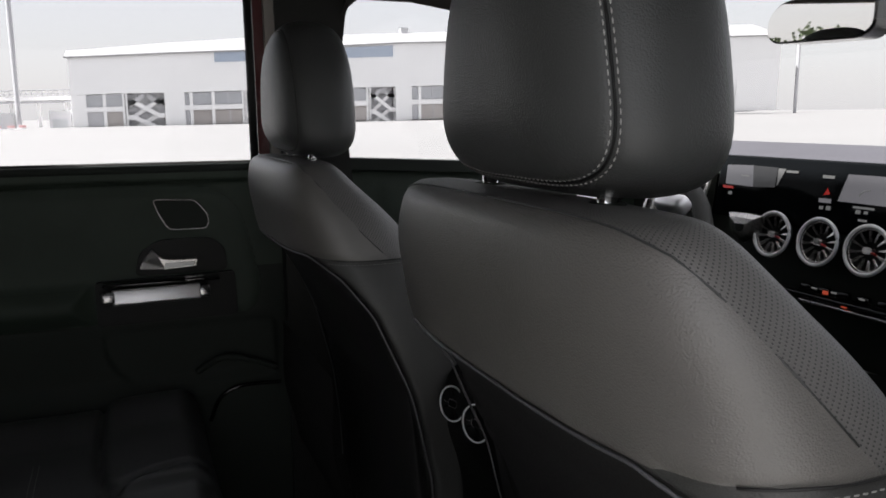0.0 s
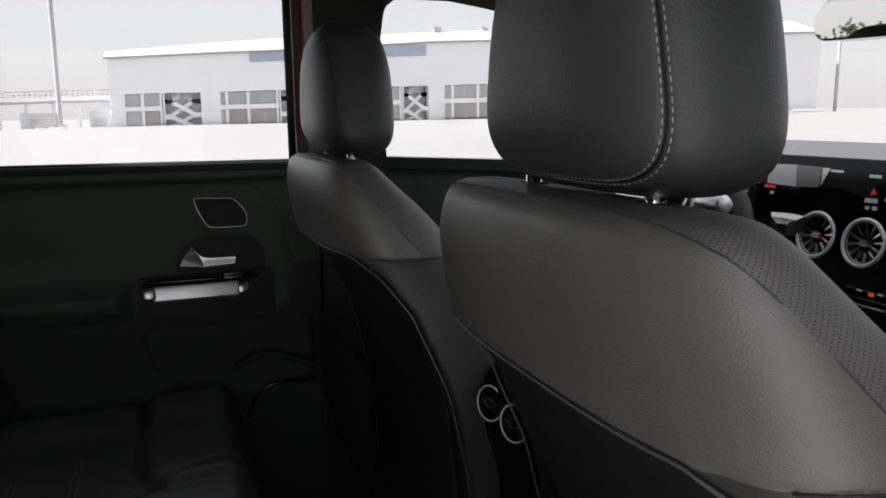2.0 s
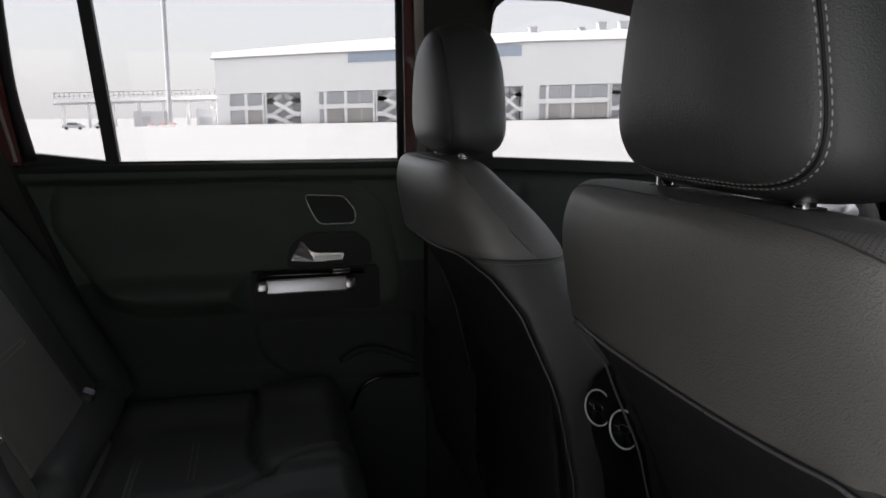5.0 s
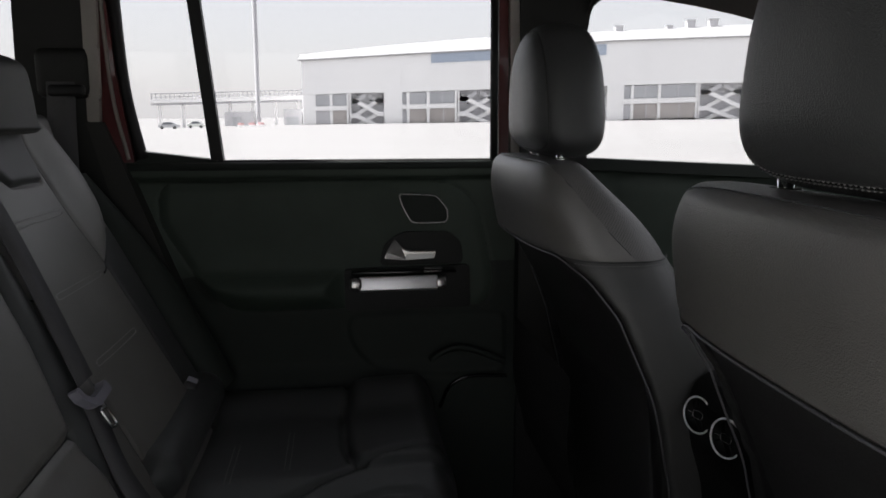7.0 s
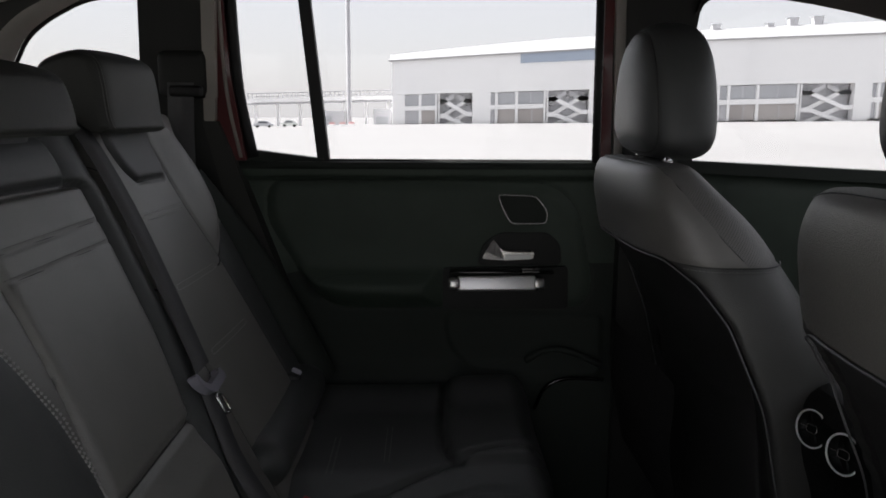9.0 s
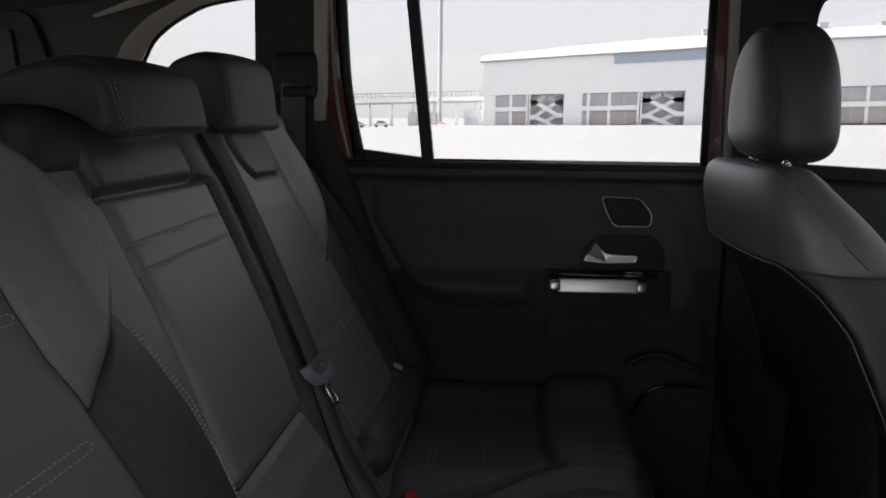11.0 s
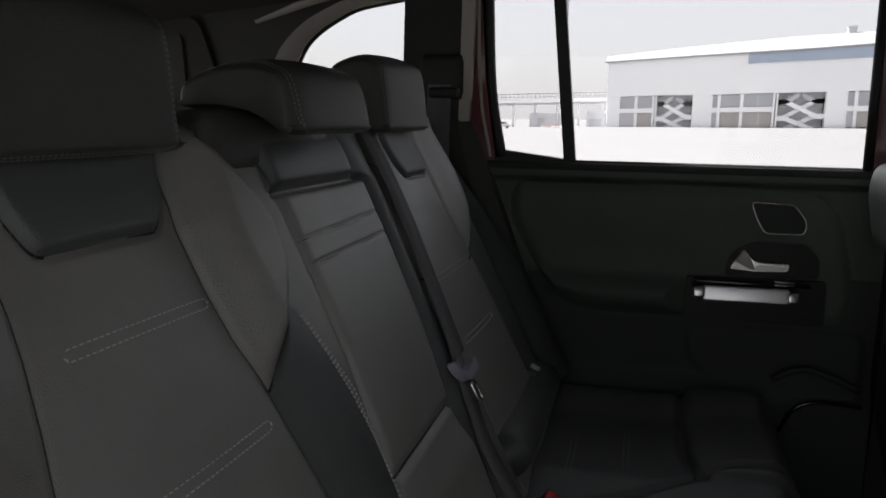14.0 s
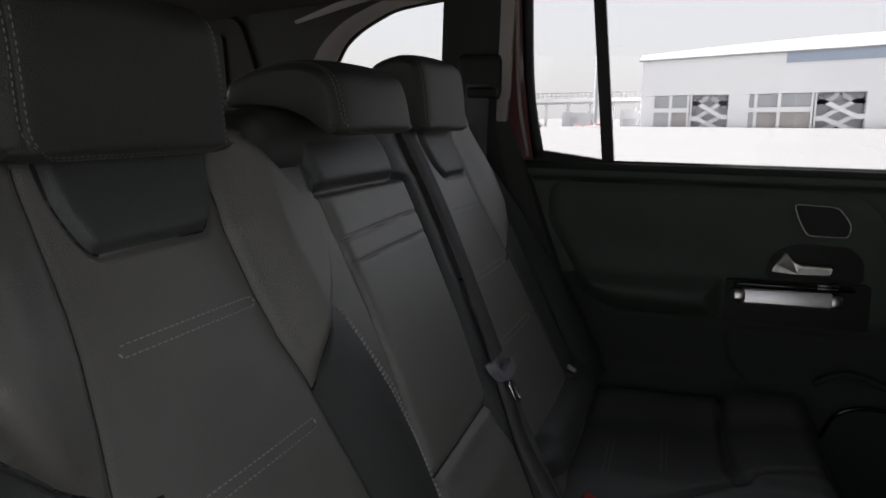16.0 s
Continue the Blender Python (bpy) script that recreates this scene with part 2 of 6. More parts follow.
def clip(rec, faces, f):
    """Cut faces along f = 0, where rec is one record of numbers for each vertex and f a function of it. Returns the records and the faces on either side (f < 0, f >= 0)."""
    rec = [np.asarray(r, float) for r in rec]
    val = [float(f(r)) for r in rec]
    cut, low, high = {}, [], []

    def edge(a, b):
        key = (min(a, b), max(a, b))
        if key not in cut:
            t = val[a] / (val[a] - val[b])
            rec.append(rec[a] * (1 - t) + rec[b] * t)
            val.append(0.0)
            cut[key] = len(rec) - 1
        return cut[key]

    for face in faces:
        side = [val[i] >= 0 for i in face]
        if all(side):
            high.append(face)
        elif not any(side):
            low.append(face)
        else:
            parts = ([], [])
            for k, i in enumerate(face):
                m = face[(k + 1) % len(face)]
                parts[int(side[k])].append(i)
                if side[k] != (val[m] >= 0):
                    c = edge(i, m)
                    parts[0].append(c)
                    parts[1].append(c)
            for out, p in ((low, parts[0]), (high, parts[1])):
                if len(p) > 2:
                    out.append(tuple(p))
    return rec, low, high


def compact(rec, faces):
    """The records that faces use, and the faces renumbered."""
    idx = {}
    nf = [tuple(idx.setdefault(i, len(idx)) for i in q) for q in faces]
    return np.array([rec[i] for i in idx]), nf


def tube(points, r, n=8, closed=False):
    """(verts, faces) of a round bar along points."""
    pts = [Vector(p) for p in points]
    rings = []
    up = Vector((0.13, 0.21, 0.97))
    m = len(pts)
    for i, p in enumerate(pts):
        a, b = (pts[i - 1], pts[(i + 1) % m]) if closed else (pts[max(i - 1, 0)], pts[min(i + 1, m - 1)])
        d = (b - a).normalized()
        s = d.cross(up)
        if s.length < 1e-3:
            s = d.cross(Vector((1, 0, 0)))
        s.normalize()
        u = s.cross(d)
        rings.append([p + (s * math.cos(q) + u * math.sin(q)) * r for q in (2 * math.pi * k / n for k in range(n))])
    vs = [tuple(v) for ring in rings for v in ring]
    fs = []
    for j in range(m if closed else m - 1):
        for k in range(n):
            a, b = j * n + k, j * n + (k + 1) % n
            c, d = ((j + 1) % m) * n + (k + 1) % n, ((j + 1) % m) * n + k
            fs.append((a, d, c, b))
    if not closed:
        fs.append(tuple(range(n)))
        fs.append(tuple(reversed(range((m - 1) * n, m * n))))
    return vs, fs


def rbox(size, centre, r=0.004, seg=2, turn=None):
    """A box with rounded edges, as (verts, faces)."""
    bm = bmesh.new()
    bmesh.ops.create_cube(bm, size=1.0)
    bmesh.ops.scale(bm, vec=size, verts=bm.verts)
    if r > 0:
        bmesh.ops.bevel(bm, geom=bm.edges[:], offset=min(r, min(size) * 0.49), segments=seg, profile=0.5, affect="EDGES")
    m = Matrix.Translation(centre) @ (turn.to_matrix().to_4x4() if turn else Matrix())
    bmesh.ops.transform(bm, matrix=m, verts=bm.verts)
    bm.verts.index_update()
    out = [tuple(v.co) for v in bm.verts], [tuple(v.index for v in f.verts) for f in bm.faces]
    bm.free()
    return out


def prism(outline, a, b):
    """A plate: outline of points p; a, b map a point to its two faces."""
    n = len(outline)
    vs = [a(p) for p in outline] + [b(p) for p in outline]
    fs = [tuple(range(n)), tuple(reversed(range(n, 2 * n)))]
    fs += [(i, i + n, (i + 1) % n + n, (i + 1) % n) for i in range(n)]
    return vs, fs


def rounded(points, r, seg=5):
    """A closed outline with its corners rounded."""
    out = []
    n = len(points)
    for i in range(n):
        p, q, s = (Vector(points[k % n]) for k in (i - 1, i, i + 1))
        rr = r[i] if isinstance(r, (list, tuple)) else r
        a, b = (p - q), (s - q)
        k = min(rr, a.length * 0.49, b.length * 0.49)
        a, b = q + a.normalized() * k, q + b.normalized() * k
        for j in range(seg + 1):
            t = j / seg
            out.append(tuple(a * (1 - t) ** 2 + q * 2 * t * (1 - t) + b * t * t))
    return out


def spline(points, n=40):
    """Points evenly along a smooth curve through the given ones."""
    P = np.array(points, float)
    k = len(P)
    Q = np.vstack([2 * P[0] - P[1], P, 2 * P[-1] - P[-2]])
    out = []
    for j in range(n):
        u = j / (n - 1) * (k - 1)
        i = min(int(u), k - 2)
        t = u - i
        a, b, c, d = Q[i:i + 4]
        out.append(0.5 * (2 * b + (c - a) * t + (2 * a - 5 * b + 4 * c - d) * t * t + (3 * b - a - 3 * c + d) * t ** 3))
    out = np.array(out)
    s = np.r_[0, np.cumsum(np.linalg.norm(np.diff(out, axis=0), axis=1))]
    e = np.linspace(0, s[-1], n)
    return np.stack([np.interp(e, s, out[:, i]) for i in range(out.shape[1])], 1)


def stitches(path, normals, length=0.0032, gap=0.0018, wide=0.00065, lift=0.0003):
    """Sewn thread along a path on a surface, as (verts, faces)."""
    path, normals = np.asarray(path), np.asarray(normals)
    s = np.r_[0, np.cumsum(np.linalg.norm(np.diff(path, axis=0), axis=1))]
    at = lambda e: (np.array([np.interp(e, s, path[:, i]) for i in range(3)]), np.array([np.interp(e, s, normals[:, i]) for i in range(3)]))
    made, e = [], 0.0
    while e + length < s[-1]:
        (p, n), (q, _) = at(e), at(e + length)
        n = n / (np.linalg.norm(n) + 1e-9)
        d = (q - p) / (np.linalg.norm(q - p) + 1e-9)
        w = np.cross(d, n) * wide / 2
        mid = (p + q) / 2 + n * lift * 1.6
        vs = [p + w, p - w, mid + w + n * lift, mid - w + n * lift, q + w, q - w, mid + w - n * lift * 3, mid - w - n * lift * 3]
        made.append(([tuple(v) for v in vs], [(0, 2, 3, 1), (2, 4, 5, 3), (0, 6, 2), (2, 6, 4), (1, 3, 7), (3, 5, 7)]))
        e += length + gap
    return joined(*made)


def lerp(z, table):
    t = np.array(table)
    return np.interp(z, t[:, 0], t[:, 1])


def smooth(x):
    x = np.clip(x, 0, 1)
    return x * x * (3 - 2 * x)

# ---- ground and distance ----
def ground_z(x, y):
    """The apron's falls away from the car and towards the walkway's end, fitted to the camera's view."""
    side = max(-500.0, min(500.0, x))
    return (0.0115 * side + 0.0195 * max(-60.0, min(0.0, side + 8))) * float(smooth(abs(y) / 60)) - 0.0028 * min(max(y, 0), 220)


def far(x, y, z):
    """A place fitted to the camera's view at 90 m, laid out at 180 m."""
    return (2 * x + 0.3, 180.0 + y, 2 * z - 1.27)


gx = np.r_[-2500, -900, -300, np.linspace(-150, 250, 41), 400, 900, 2500]
gy = np.r_[-2500, -700, -200, np.linspace(-60, 220, 57), 400, 900, 2500]
tagged(part("ground", mesh("ground", *sheet([[(x, y, ground_z(x, y)) for x in gx] for y in gy])), CONCRETE),
       "pale sunlit concrete apron stretching to the buildings", "ground", kind="structure")

BASE = lambda x: lerp(x, [(-4.3, 0.36), (0.9, 0.38), (13, 0.56), (33.6, 0.86), (42.7, 1.08), (92, 2.2)])          # foot of the building
UNDER = lambda x: lerp(x, [(-4.3, 3.60), (0.9, 3.86), (6.8, 3.97), (13.1, 4.23), (33.4, 4.90), (42.4, 5.20), (50.7, 5.31), (92, 6.6)])   # underside of the upper storey
TOP = lambda x: lerp(x, [(-4.3, 7.36), (6.25, 8.09), (16.7, 8.72), (32, 9.92), (51.5, 10.8), (92, 12.8)])         # top edge of its face
ROOF = lambda x: lerp(x, [(-4.3, 8.10), (6.25, 9.20), (16.0, 10.05), (32, 10.97), (51.5, 12.05), (92, 14.2)])     # ridge of the white roof
hall = thing("pit_building", far(45, 0, 0.6), "long white two-storey pit building with open stairs", "building")
X0, X1 = -4.3, 92.0
xs = np.linspace(X0, X1, 49)
front = [[far(x, 0, UNDER(x)) for x in xs], [far(x, 0, TOP(x)) for x in xs], [far(x, 40, TOP(x)) for x in xs], [far(x, 40, BASE(x) - 1) for x in xs]]
part("upper_wall", mesh("upper_wall", *sheet(front), smooth=False), WALL_WHITE, hall)
part("soffit", mesh("soffit", *sheet([[far(x, 0.02, UNDER(x)) for x in xs], [far(x, 6, UNDER(x)) for x in xs]]), smooth=False), WALL_WHITE, hall)
lift = lambda z: 1.27 + (z - 1.27) * 1.067
xr = np.r_[X0 - 0.35, xs]
roof = [[far(x, -0.5, TOP(x) - 0.05) for x in xr], [far(x, -0.6, TOP(x) + 0.12) for x in xr], [far(x, 12, lift(ROOF(x))) for x in xr], [far(x, 40, lift(ROOF(x)) - 0.8) for x in xr]]
part("roof", mesh("roof", *sheet(roof), smooth=False), ROOF_TONED, hall)
part("end_wall", mesh("end_wall", *prism([(X0, BASE(X0)), (X0, TOP(X0)), (X0 + 0.2, TOP(X0)), (X0 + 0.2, BASE(X0))], lambda p: far(p[0], 0.3, p[1]), lambda p: far(p[0], 39, p[1])), smooth=False), WALL_WHITE, hall)
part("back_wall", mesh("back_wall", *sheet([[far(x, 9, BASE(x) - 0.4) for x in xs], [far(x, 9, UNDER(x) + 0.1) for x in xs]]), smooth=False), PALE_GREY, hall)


def box_far(x0, x1, z0, z1, y0, y1):
    return prism([(x0, z0), (x1, z0), (x1, z1), (x0, z1)], lambda p: far(p[0], y0, p[1]), lambda p: far(p[0], y1, p[1]))


def far_bay(x0, x1, cuts):
    """Two rows of glazing between white posts, with a white floor band between the rows."""
    at = lambda x, f: float(BASE(x) + f * (UNDER(x) - BASE(x)))
    band = part("floor_band", mesh("floor_band", *prism([(x0, at(x0, 0.455)), (x1, at(x1, 0.455)), (x1, at(x1, 0.60)), (x0, at(x0, 0.60))], lambda p: far(p[0], -0.1, p[1]), lambda p: far(p[0], 1.2, p[1])), smooth=False), WALL_WHITE, hall)
    edges = [x0 + (x1 - x0) * c for c in cuts]
    for e in edges:
        part("post", mesh("post", *box_far(e - 0.16, e + 0.16, at(e, 0.0), at(e, 1.0), -0.05, 0.8), smooth=False), WALL_WHITE, hall)
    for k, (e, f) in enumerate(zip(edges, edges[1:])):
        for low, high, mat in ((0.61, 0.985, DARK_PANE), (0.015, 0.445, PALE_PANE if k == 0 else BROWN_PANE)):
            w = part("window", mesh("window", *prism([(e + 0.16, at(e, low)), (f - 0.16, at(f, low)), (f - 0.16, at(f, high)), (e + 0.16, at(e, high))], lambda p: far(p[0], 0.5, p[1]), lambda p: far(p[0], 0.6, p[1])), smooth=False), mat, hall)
            if f - e > 2.6:
                m = e + (f - e) * (0.55 if low < 0.3 else 0.5)
                part("mullion", mesh("mullion", *box_far(m - 0.05, m + 0.05, at(m, low), at(m, high), 0.4, 0.5), smooth=False), PALE_GREY, w)


def far_stair(x0, x1):
    """Scissor stairs between two landings, in front of a wall whose shade is in its colour."""
    w = x1 - x0
    at = lambda x, f: float(BASE(x) + f * (UNDER(x) - BASE(x)))
    st = part("stair_post", mesh("stair_post", *box_far(x0 - 0.14, x0 + 0.14, at(x0, 0), at(x0, 1), -0.05, 0.5), smooth=False), WALL_WHITE, hall)
    for u, v, flip in ((0.80, 0.385, False), (0.33, -0.02, False), (0.81, 0.34, True), (0.385, -0.02, True), (0.80, 1.0, False), (0.81, 1.0, True)):
        X = (lambda f: x1 - w * f) if flip else (lambda f: x0 + w * f)
        way = [(0.0, u), (0.20, u), (0.46, v)] if v == 1.0 else [(0.0, u), (0.20, u), (0.84, v), (1.0, v)]
        top = [(X(f), at(X(f), g)) for f, g in way]
        low = [(p[0], p[1] - 0.50) for p in reversed(top)]
        d = 1.2 if flip else 0.3
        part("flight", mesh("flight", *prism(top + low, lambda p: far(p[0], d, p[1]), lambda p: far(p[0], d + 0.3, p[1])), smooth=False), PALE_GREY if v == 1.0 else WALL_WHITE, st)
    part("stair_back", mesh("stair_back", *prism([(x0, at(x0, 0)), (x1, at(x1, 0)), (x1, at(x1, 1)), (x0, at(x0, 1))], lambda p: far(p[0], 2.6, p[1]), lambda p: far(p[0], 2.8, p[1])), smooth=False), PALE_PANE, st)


part("column", mesh("column", *box_far(-4.2, -3.15, BASE(-4), UNDER(-4), 0.0, 2.0), smooth=False), WALL_WHITE, hall)
start = -3.0
for k, (a, b) in enumerate(((1.0, 4.9), (13.45, 18.3), (28.0, 33.0 - 1.7), (42.75, 49.0), (58.5, 65.0), (75.0, 82.0))):
    far_bay(start, a - 0.2, (0.0, 0.5, 1.0) if k == 0 else (0.0, 0.13, 0.49, 1.0))
    far_stair(a, b)
    part("column", mesh("column", *prism([(b, BASE(b) - 0.2), (b + 1.75, BASE(b) - 0.2), (b + 1.75, float(UNDER(b + 1.75))), (b, float(UNDER(b)))], lambda p: far(p[0], -0.1, p[1]), lambda p: far(p[0], 2.0, p[1])), smooth=False), WALL_WHITE, hall)
    start = b + 1.9
part("lower_wall", mesh("lower_wall", *prism([(start, BASE(start) - 0.2), (91.9, BASE(91.9) - 0.2), (91.9, float(UNDER(91.9))), (start, float(UNDER(start)))], lambda p: far(p[0], 0.0, p[1]), lambda p: far(p[0], 2.0, p[1])), smooth=False), WALL_WHITE, hall)
part("band_window", mesh("band_window", *prism([(10.31, 7.25), (31, 8.35), (31, 9.6), (10.31, 8.38)], lambda p: far(p[0], -0.25, p[1]), lambda p: far(p[0], 0.2, p[1])), smooth=False), BLUE_GREY, hall)
for x, wide, tall in ((21.5, 0.9, 0.6), (34.6, 1.0, 0.55), (41.2, 0.8, 0.3), (44.0, 1.15, 0.85), (47.0, 1.2, 0.85), (62.0, 1.1, 0.8)):
    zt = lift(float(ROOF(x)))
    u = thing("roof_unit", far(x, 12, zt), "pale box-shaped ventilation unit on the flat roof", "ventilation unit", "roof units")
    part("cabinet", mesh("cabinet", *prism([(x - wide * 0.42, zt - 0.1), (x + wide * 0.42, zt - 0.1), (x + wide * 0.5, zt + tall), (x - wide * 0.5, zt + tall)], lambda p: far(p[0], 11.5, p[1]), lambda p: far(p[0], 13.0, p[1])), smooth=False), PALE_GREY, u)
    part("lid", mesh("lid", *box_far(x - wide * 0.58, x + wide * 0.58, zt + tall, zt + tall + 0.10, 11.3, 13.2), smooth=False), STEEL, u)

# raised walkway beside the building: deck, dark lower edge, rails and balusters that follow its slope
bridge = thing("covered_walkway", far(-15, 40, 0), "pale raised walkway with a slatted railing", "walkway")
RISE = lambda x: 0.030 * (x + 25.3)


def sloped(x0, x1, z0, z1, y0, y1):
    return prism([(x0, z0 + RISE(x0)), (x1, z0 + RISE(x1)), (x1, z1 + RISE(x1)), (x0, z1 + RISE(x0))], lambda p: far(p[0], y0, p[1]), lambda p: far(p[0], y1, p[1]))


part("deck", mesh("deck", *sloped(-25.3, -5.2, 2.95, 3.45, 40, 46), smooth=False), WALL_WHITE, bridge)
part("lower_edge", mesh("lower_edge", *sloped(-25.3, -5.2, 2.70, 2.86, 39.8, 46), smooth=False), MAST_GREY, bridge)
part("top_rail", mesh("top_rail", *sloped(-25.3, -5.2, 4.14, 4.26, 40, 40.3), smooth=False), MAST_GREY, bridge)
part("middle_rail", mesh("middle_rail", *sloped(-25.3, -5.2, 3.72, 3.80, 40, 40.3), smooth=False), PALE_GREY, bridge)
for k in range(34):
    x = -25.2 + k * 0.6
    part("baluster", mesh("baluster", *sloped(x, x + 0.11, 3.45, 4.14, 40, 40.3), smooth=False), PALE_GREY, bridge)
for k in range(7):
    x = -24.6 + k * 3.1
    part("pier", mesh("pier", *box_far(x, x + 0.35, -0.3, 2.75 + RISE(x), 42, 43), smooth=False), WALL_WHITE, bridge)
shed = thing("low_building", far(-13.8, 40, 0), "low pale service building under the walkway", "building")
part("wall", mesh("wall", *box_far(-15.7, -11.9, -0.2, 1.9, 40, 55), smooth=False), PALE_GREY, shed)
part("door", mesh("door", *box_far(-14.6, -13.6, -0.1, 1.2, 39.7, 40.1), smooth=False), DARK_PANE, shed)
kiosk = thing("service_cabin", far(-5.3, 5, 0), "small pale cabin beside the building", "cabin")
part("wall", mesh("wall", *box_far(-6.6, -4.5, 0.1, 2.1, 5, 9), smooth=False), PALE_GREY, kiosk)
part("shutter", mesh("shutter", *box_far(-6.3, -4.9, 0.2, 1.2, 4.8, 5.1), smooth=False), DARK_PANE, kiosk)
for k, x in enumerate((-21.6, -19.2, -17.2)):
    z = ground_z(x, 176)
    bar = thing("road_barrier", (x, 176, z), "pale red and white plastic road barrier", "barrier", "road barriers")
    part("base", mesh("base", *rbox((1.5, 0.5, 0.35), (x, 176, z + 0.17), 0.05)), WALL_WHITE, bar)
    part("top", mesh("top", *rbox((1.3, 0.3, 0.5), (x, 176, z + 0.58), 0.05)), PALE_RED, bar)

pole = thing("floodlight_mast", far(-9.2, 0, 0.4), "tall slim grey floodlight mast on the apron", "mast")
part("shaft", mesh("shaft", *tube([far(-9.2, 0, z) for z in np.linspace(-0.2, 24, 12)], 0.50, 12)), MAST_GREY, pole)
part("footing", mesh("footing", *box_far(-9.6, -8.8, -0.2, 0.35, -0.8, 0.8), smooth=False), WALL_WHITE, pole)
copy_thing(pole, Matrix.Translation(Vector(far(95.6, 0, 0.9))))


def parked_car(x, y, length, mat, label):
    z = ground_z(x, y)
    c = thing("parked_car", (x, y, z), label, "car", "parked cars")
    k = length / 4.3
    side = [(-2.1, 0.35), (-2.15, 0.85), (-1.45, 0.98), (-0.95, 1.5), (0.8, 1.52), (1.5, 0.98), (2.15, 0.85), (2.15, 0.35)]
    part("body", mesh("body", *prism(rounded(side, 0.15, 3), lambda p: (x + p[0] * k, y - 0.85, z + p[1]), lambda p: (x + p[0] * k, y + 0.85, z + p[1])), smooth=False), mat, c)
    part("side_glass", mesh("side_glass", *prism([(-1.2, 0.98), (-0.8, 1.42), (0.7, 1.43), (1.2, 1.0)], lambda p: (x + p[0] * k, y - 0.86, z + p[1]), lambda p: (x + p[0] * k, y - 0.8, z + p[1])), smooth=False), CAR_GLASS, c)
    for wx in (-1.3, 1.35):
        part("wheel", mesh("wheel", *tube([(x + wx * k, y - 0.88, z + 0.32), (x + wx * k, y - 0.66, z + 0.32)], 0.32, 16)), RUBBER, c)


parked_car(-36.8, 176.0, 4.3, CAR_PAINT, "dark silver parked car far across the apron")
parked_car(-31.2, 177.0, 3.6, CAR_PALE, "pale parked car far across the apron")
# tree line beyond the apron's corner, seen in the mirror
rng = random.Random(4)
for k in range(9):
    tx, ty = -128 + k * 5.5 + rng.uniform(-1, 1), 104 + 2.2 * k
    tree = thing("tree", (tx, ty, 0), "dense dark green roadside tree", "tree", "tree line")
    hgt = rng.uniform(8.5, 12.5)
    part("trunk", mesh("trunk", *tube([(tx, ty, -1.5), (tx + 0.1, ty, 1.5), (tx, ty + 0.1, 3.0)], 0.18)), BROWN_PANE, tree)
    leaves = []
    for q in range(260):
        a, b = rng.uniform(0, 6.28), rng.gauss(0, 0.42)
        r = 2.8 * math.sqrt(rng.random())
        c = Vector((tx + r * math.cos(a), ty + r * math.sin(a), 1.6 + hgt * (0.12 + 0.75 * rng.random()) * (1 - 0.06 * r)))
        u = Vector((rng.uniform(-1, 1), rng.uniform(-1, 1), rng.uniform(-1, 1))).normalized() * 0.45
        w = u.orthogonal().normalized() * 0.3
        leaves.append(([tuple(c - u), tuple(c + w), tuple(c + u), tuple(c - w)], [(0, 1, 2, 3)]))
    part("crown", mesh("crown", *joined(*leaves), smooth=False), FOLIAGE, tree)

# ---- car body: plain outer shell, roof, floor ----
car = thing("car_body", (0, 0, 0.4), "dark red car body round the black cabin", "car body", kind="structure")


def plate_y(outline, y0, y1):
    return prism(outline, lambda p: (p[0], y0, p[1]), lambda p: (p[0], y1, p[1]))


# floor and carpet
tagged(part("floor", mesh("floor", *joined(rbox((2.9, 1.44, 0.06), (-0.1, 0, 0.40), 0.02), rbox((1.0, 0.24, 0.2), (-0.05, 0, 0.5), 0.06))), CARPET), "black carpeted car floor", "floor", kind="structure")
# headliner and roof skin
yy = np.linspace(-0.64, 0.64, 25)
xx = np.linspace(-1.55, 0.5, 30)
HL = lambda x, y: 1.585 - 0.09 * (abs(y) / 0.64) ** 4 - 0.05 * max(0, (x - 0.1) / 0.4) ** 2 - 0.07 * max(0, (-x - 0.8) / 0.75) ** 2
tagged(part("ceiling", mesh("ceiling", *sheet([[(x, y, HL(x, y)) for y in yy] for x in xx])), HEADLINER), "black fabric headliner", "ceiling", kind="structure")
part("roof_skin", mesh("roof_skin", *sheet([[(x, y * 1.08, HL(x, y) + 0.06) for y in yy] for x in xx])), RED, car)
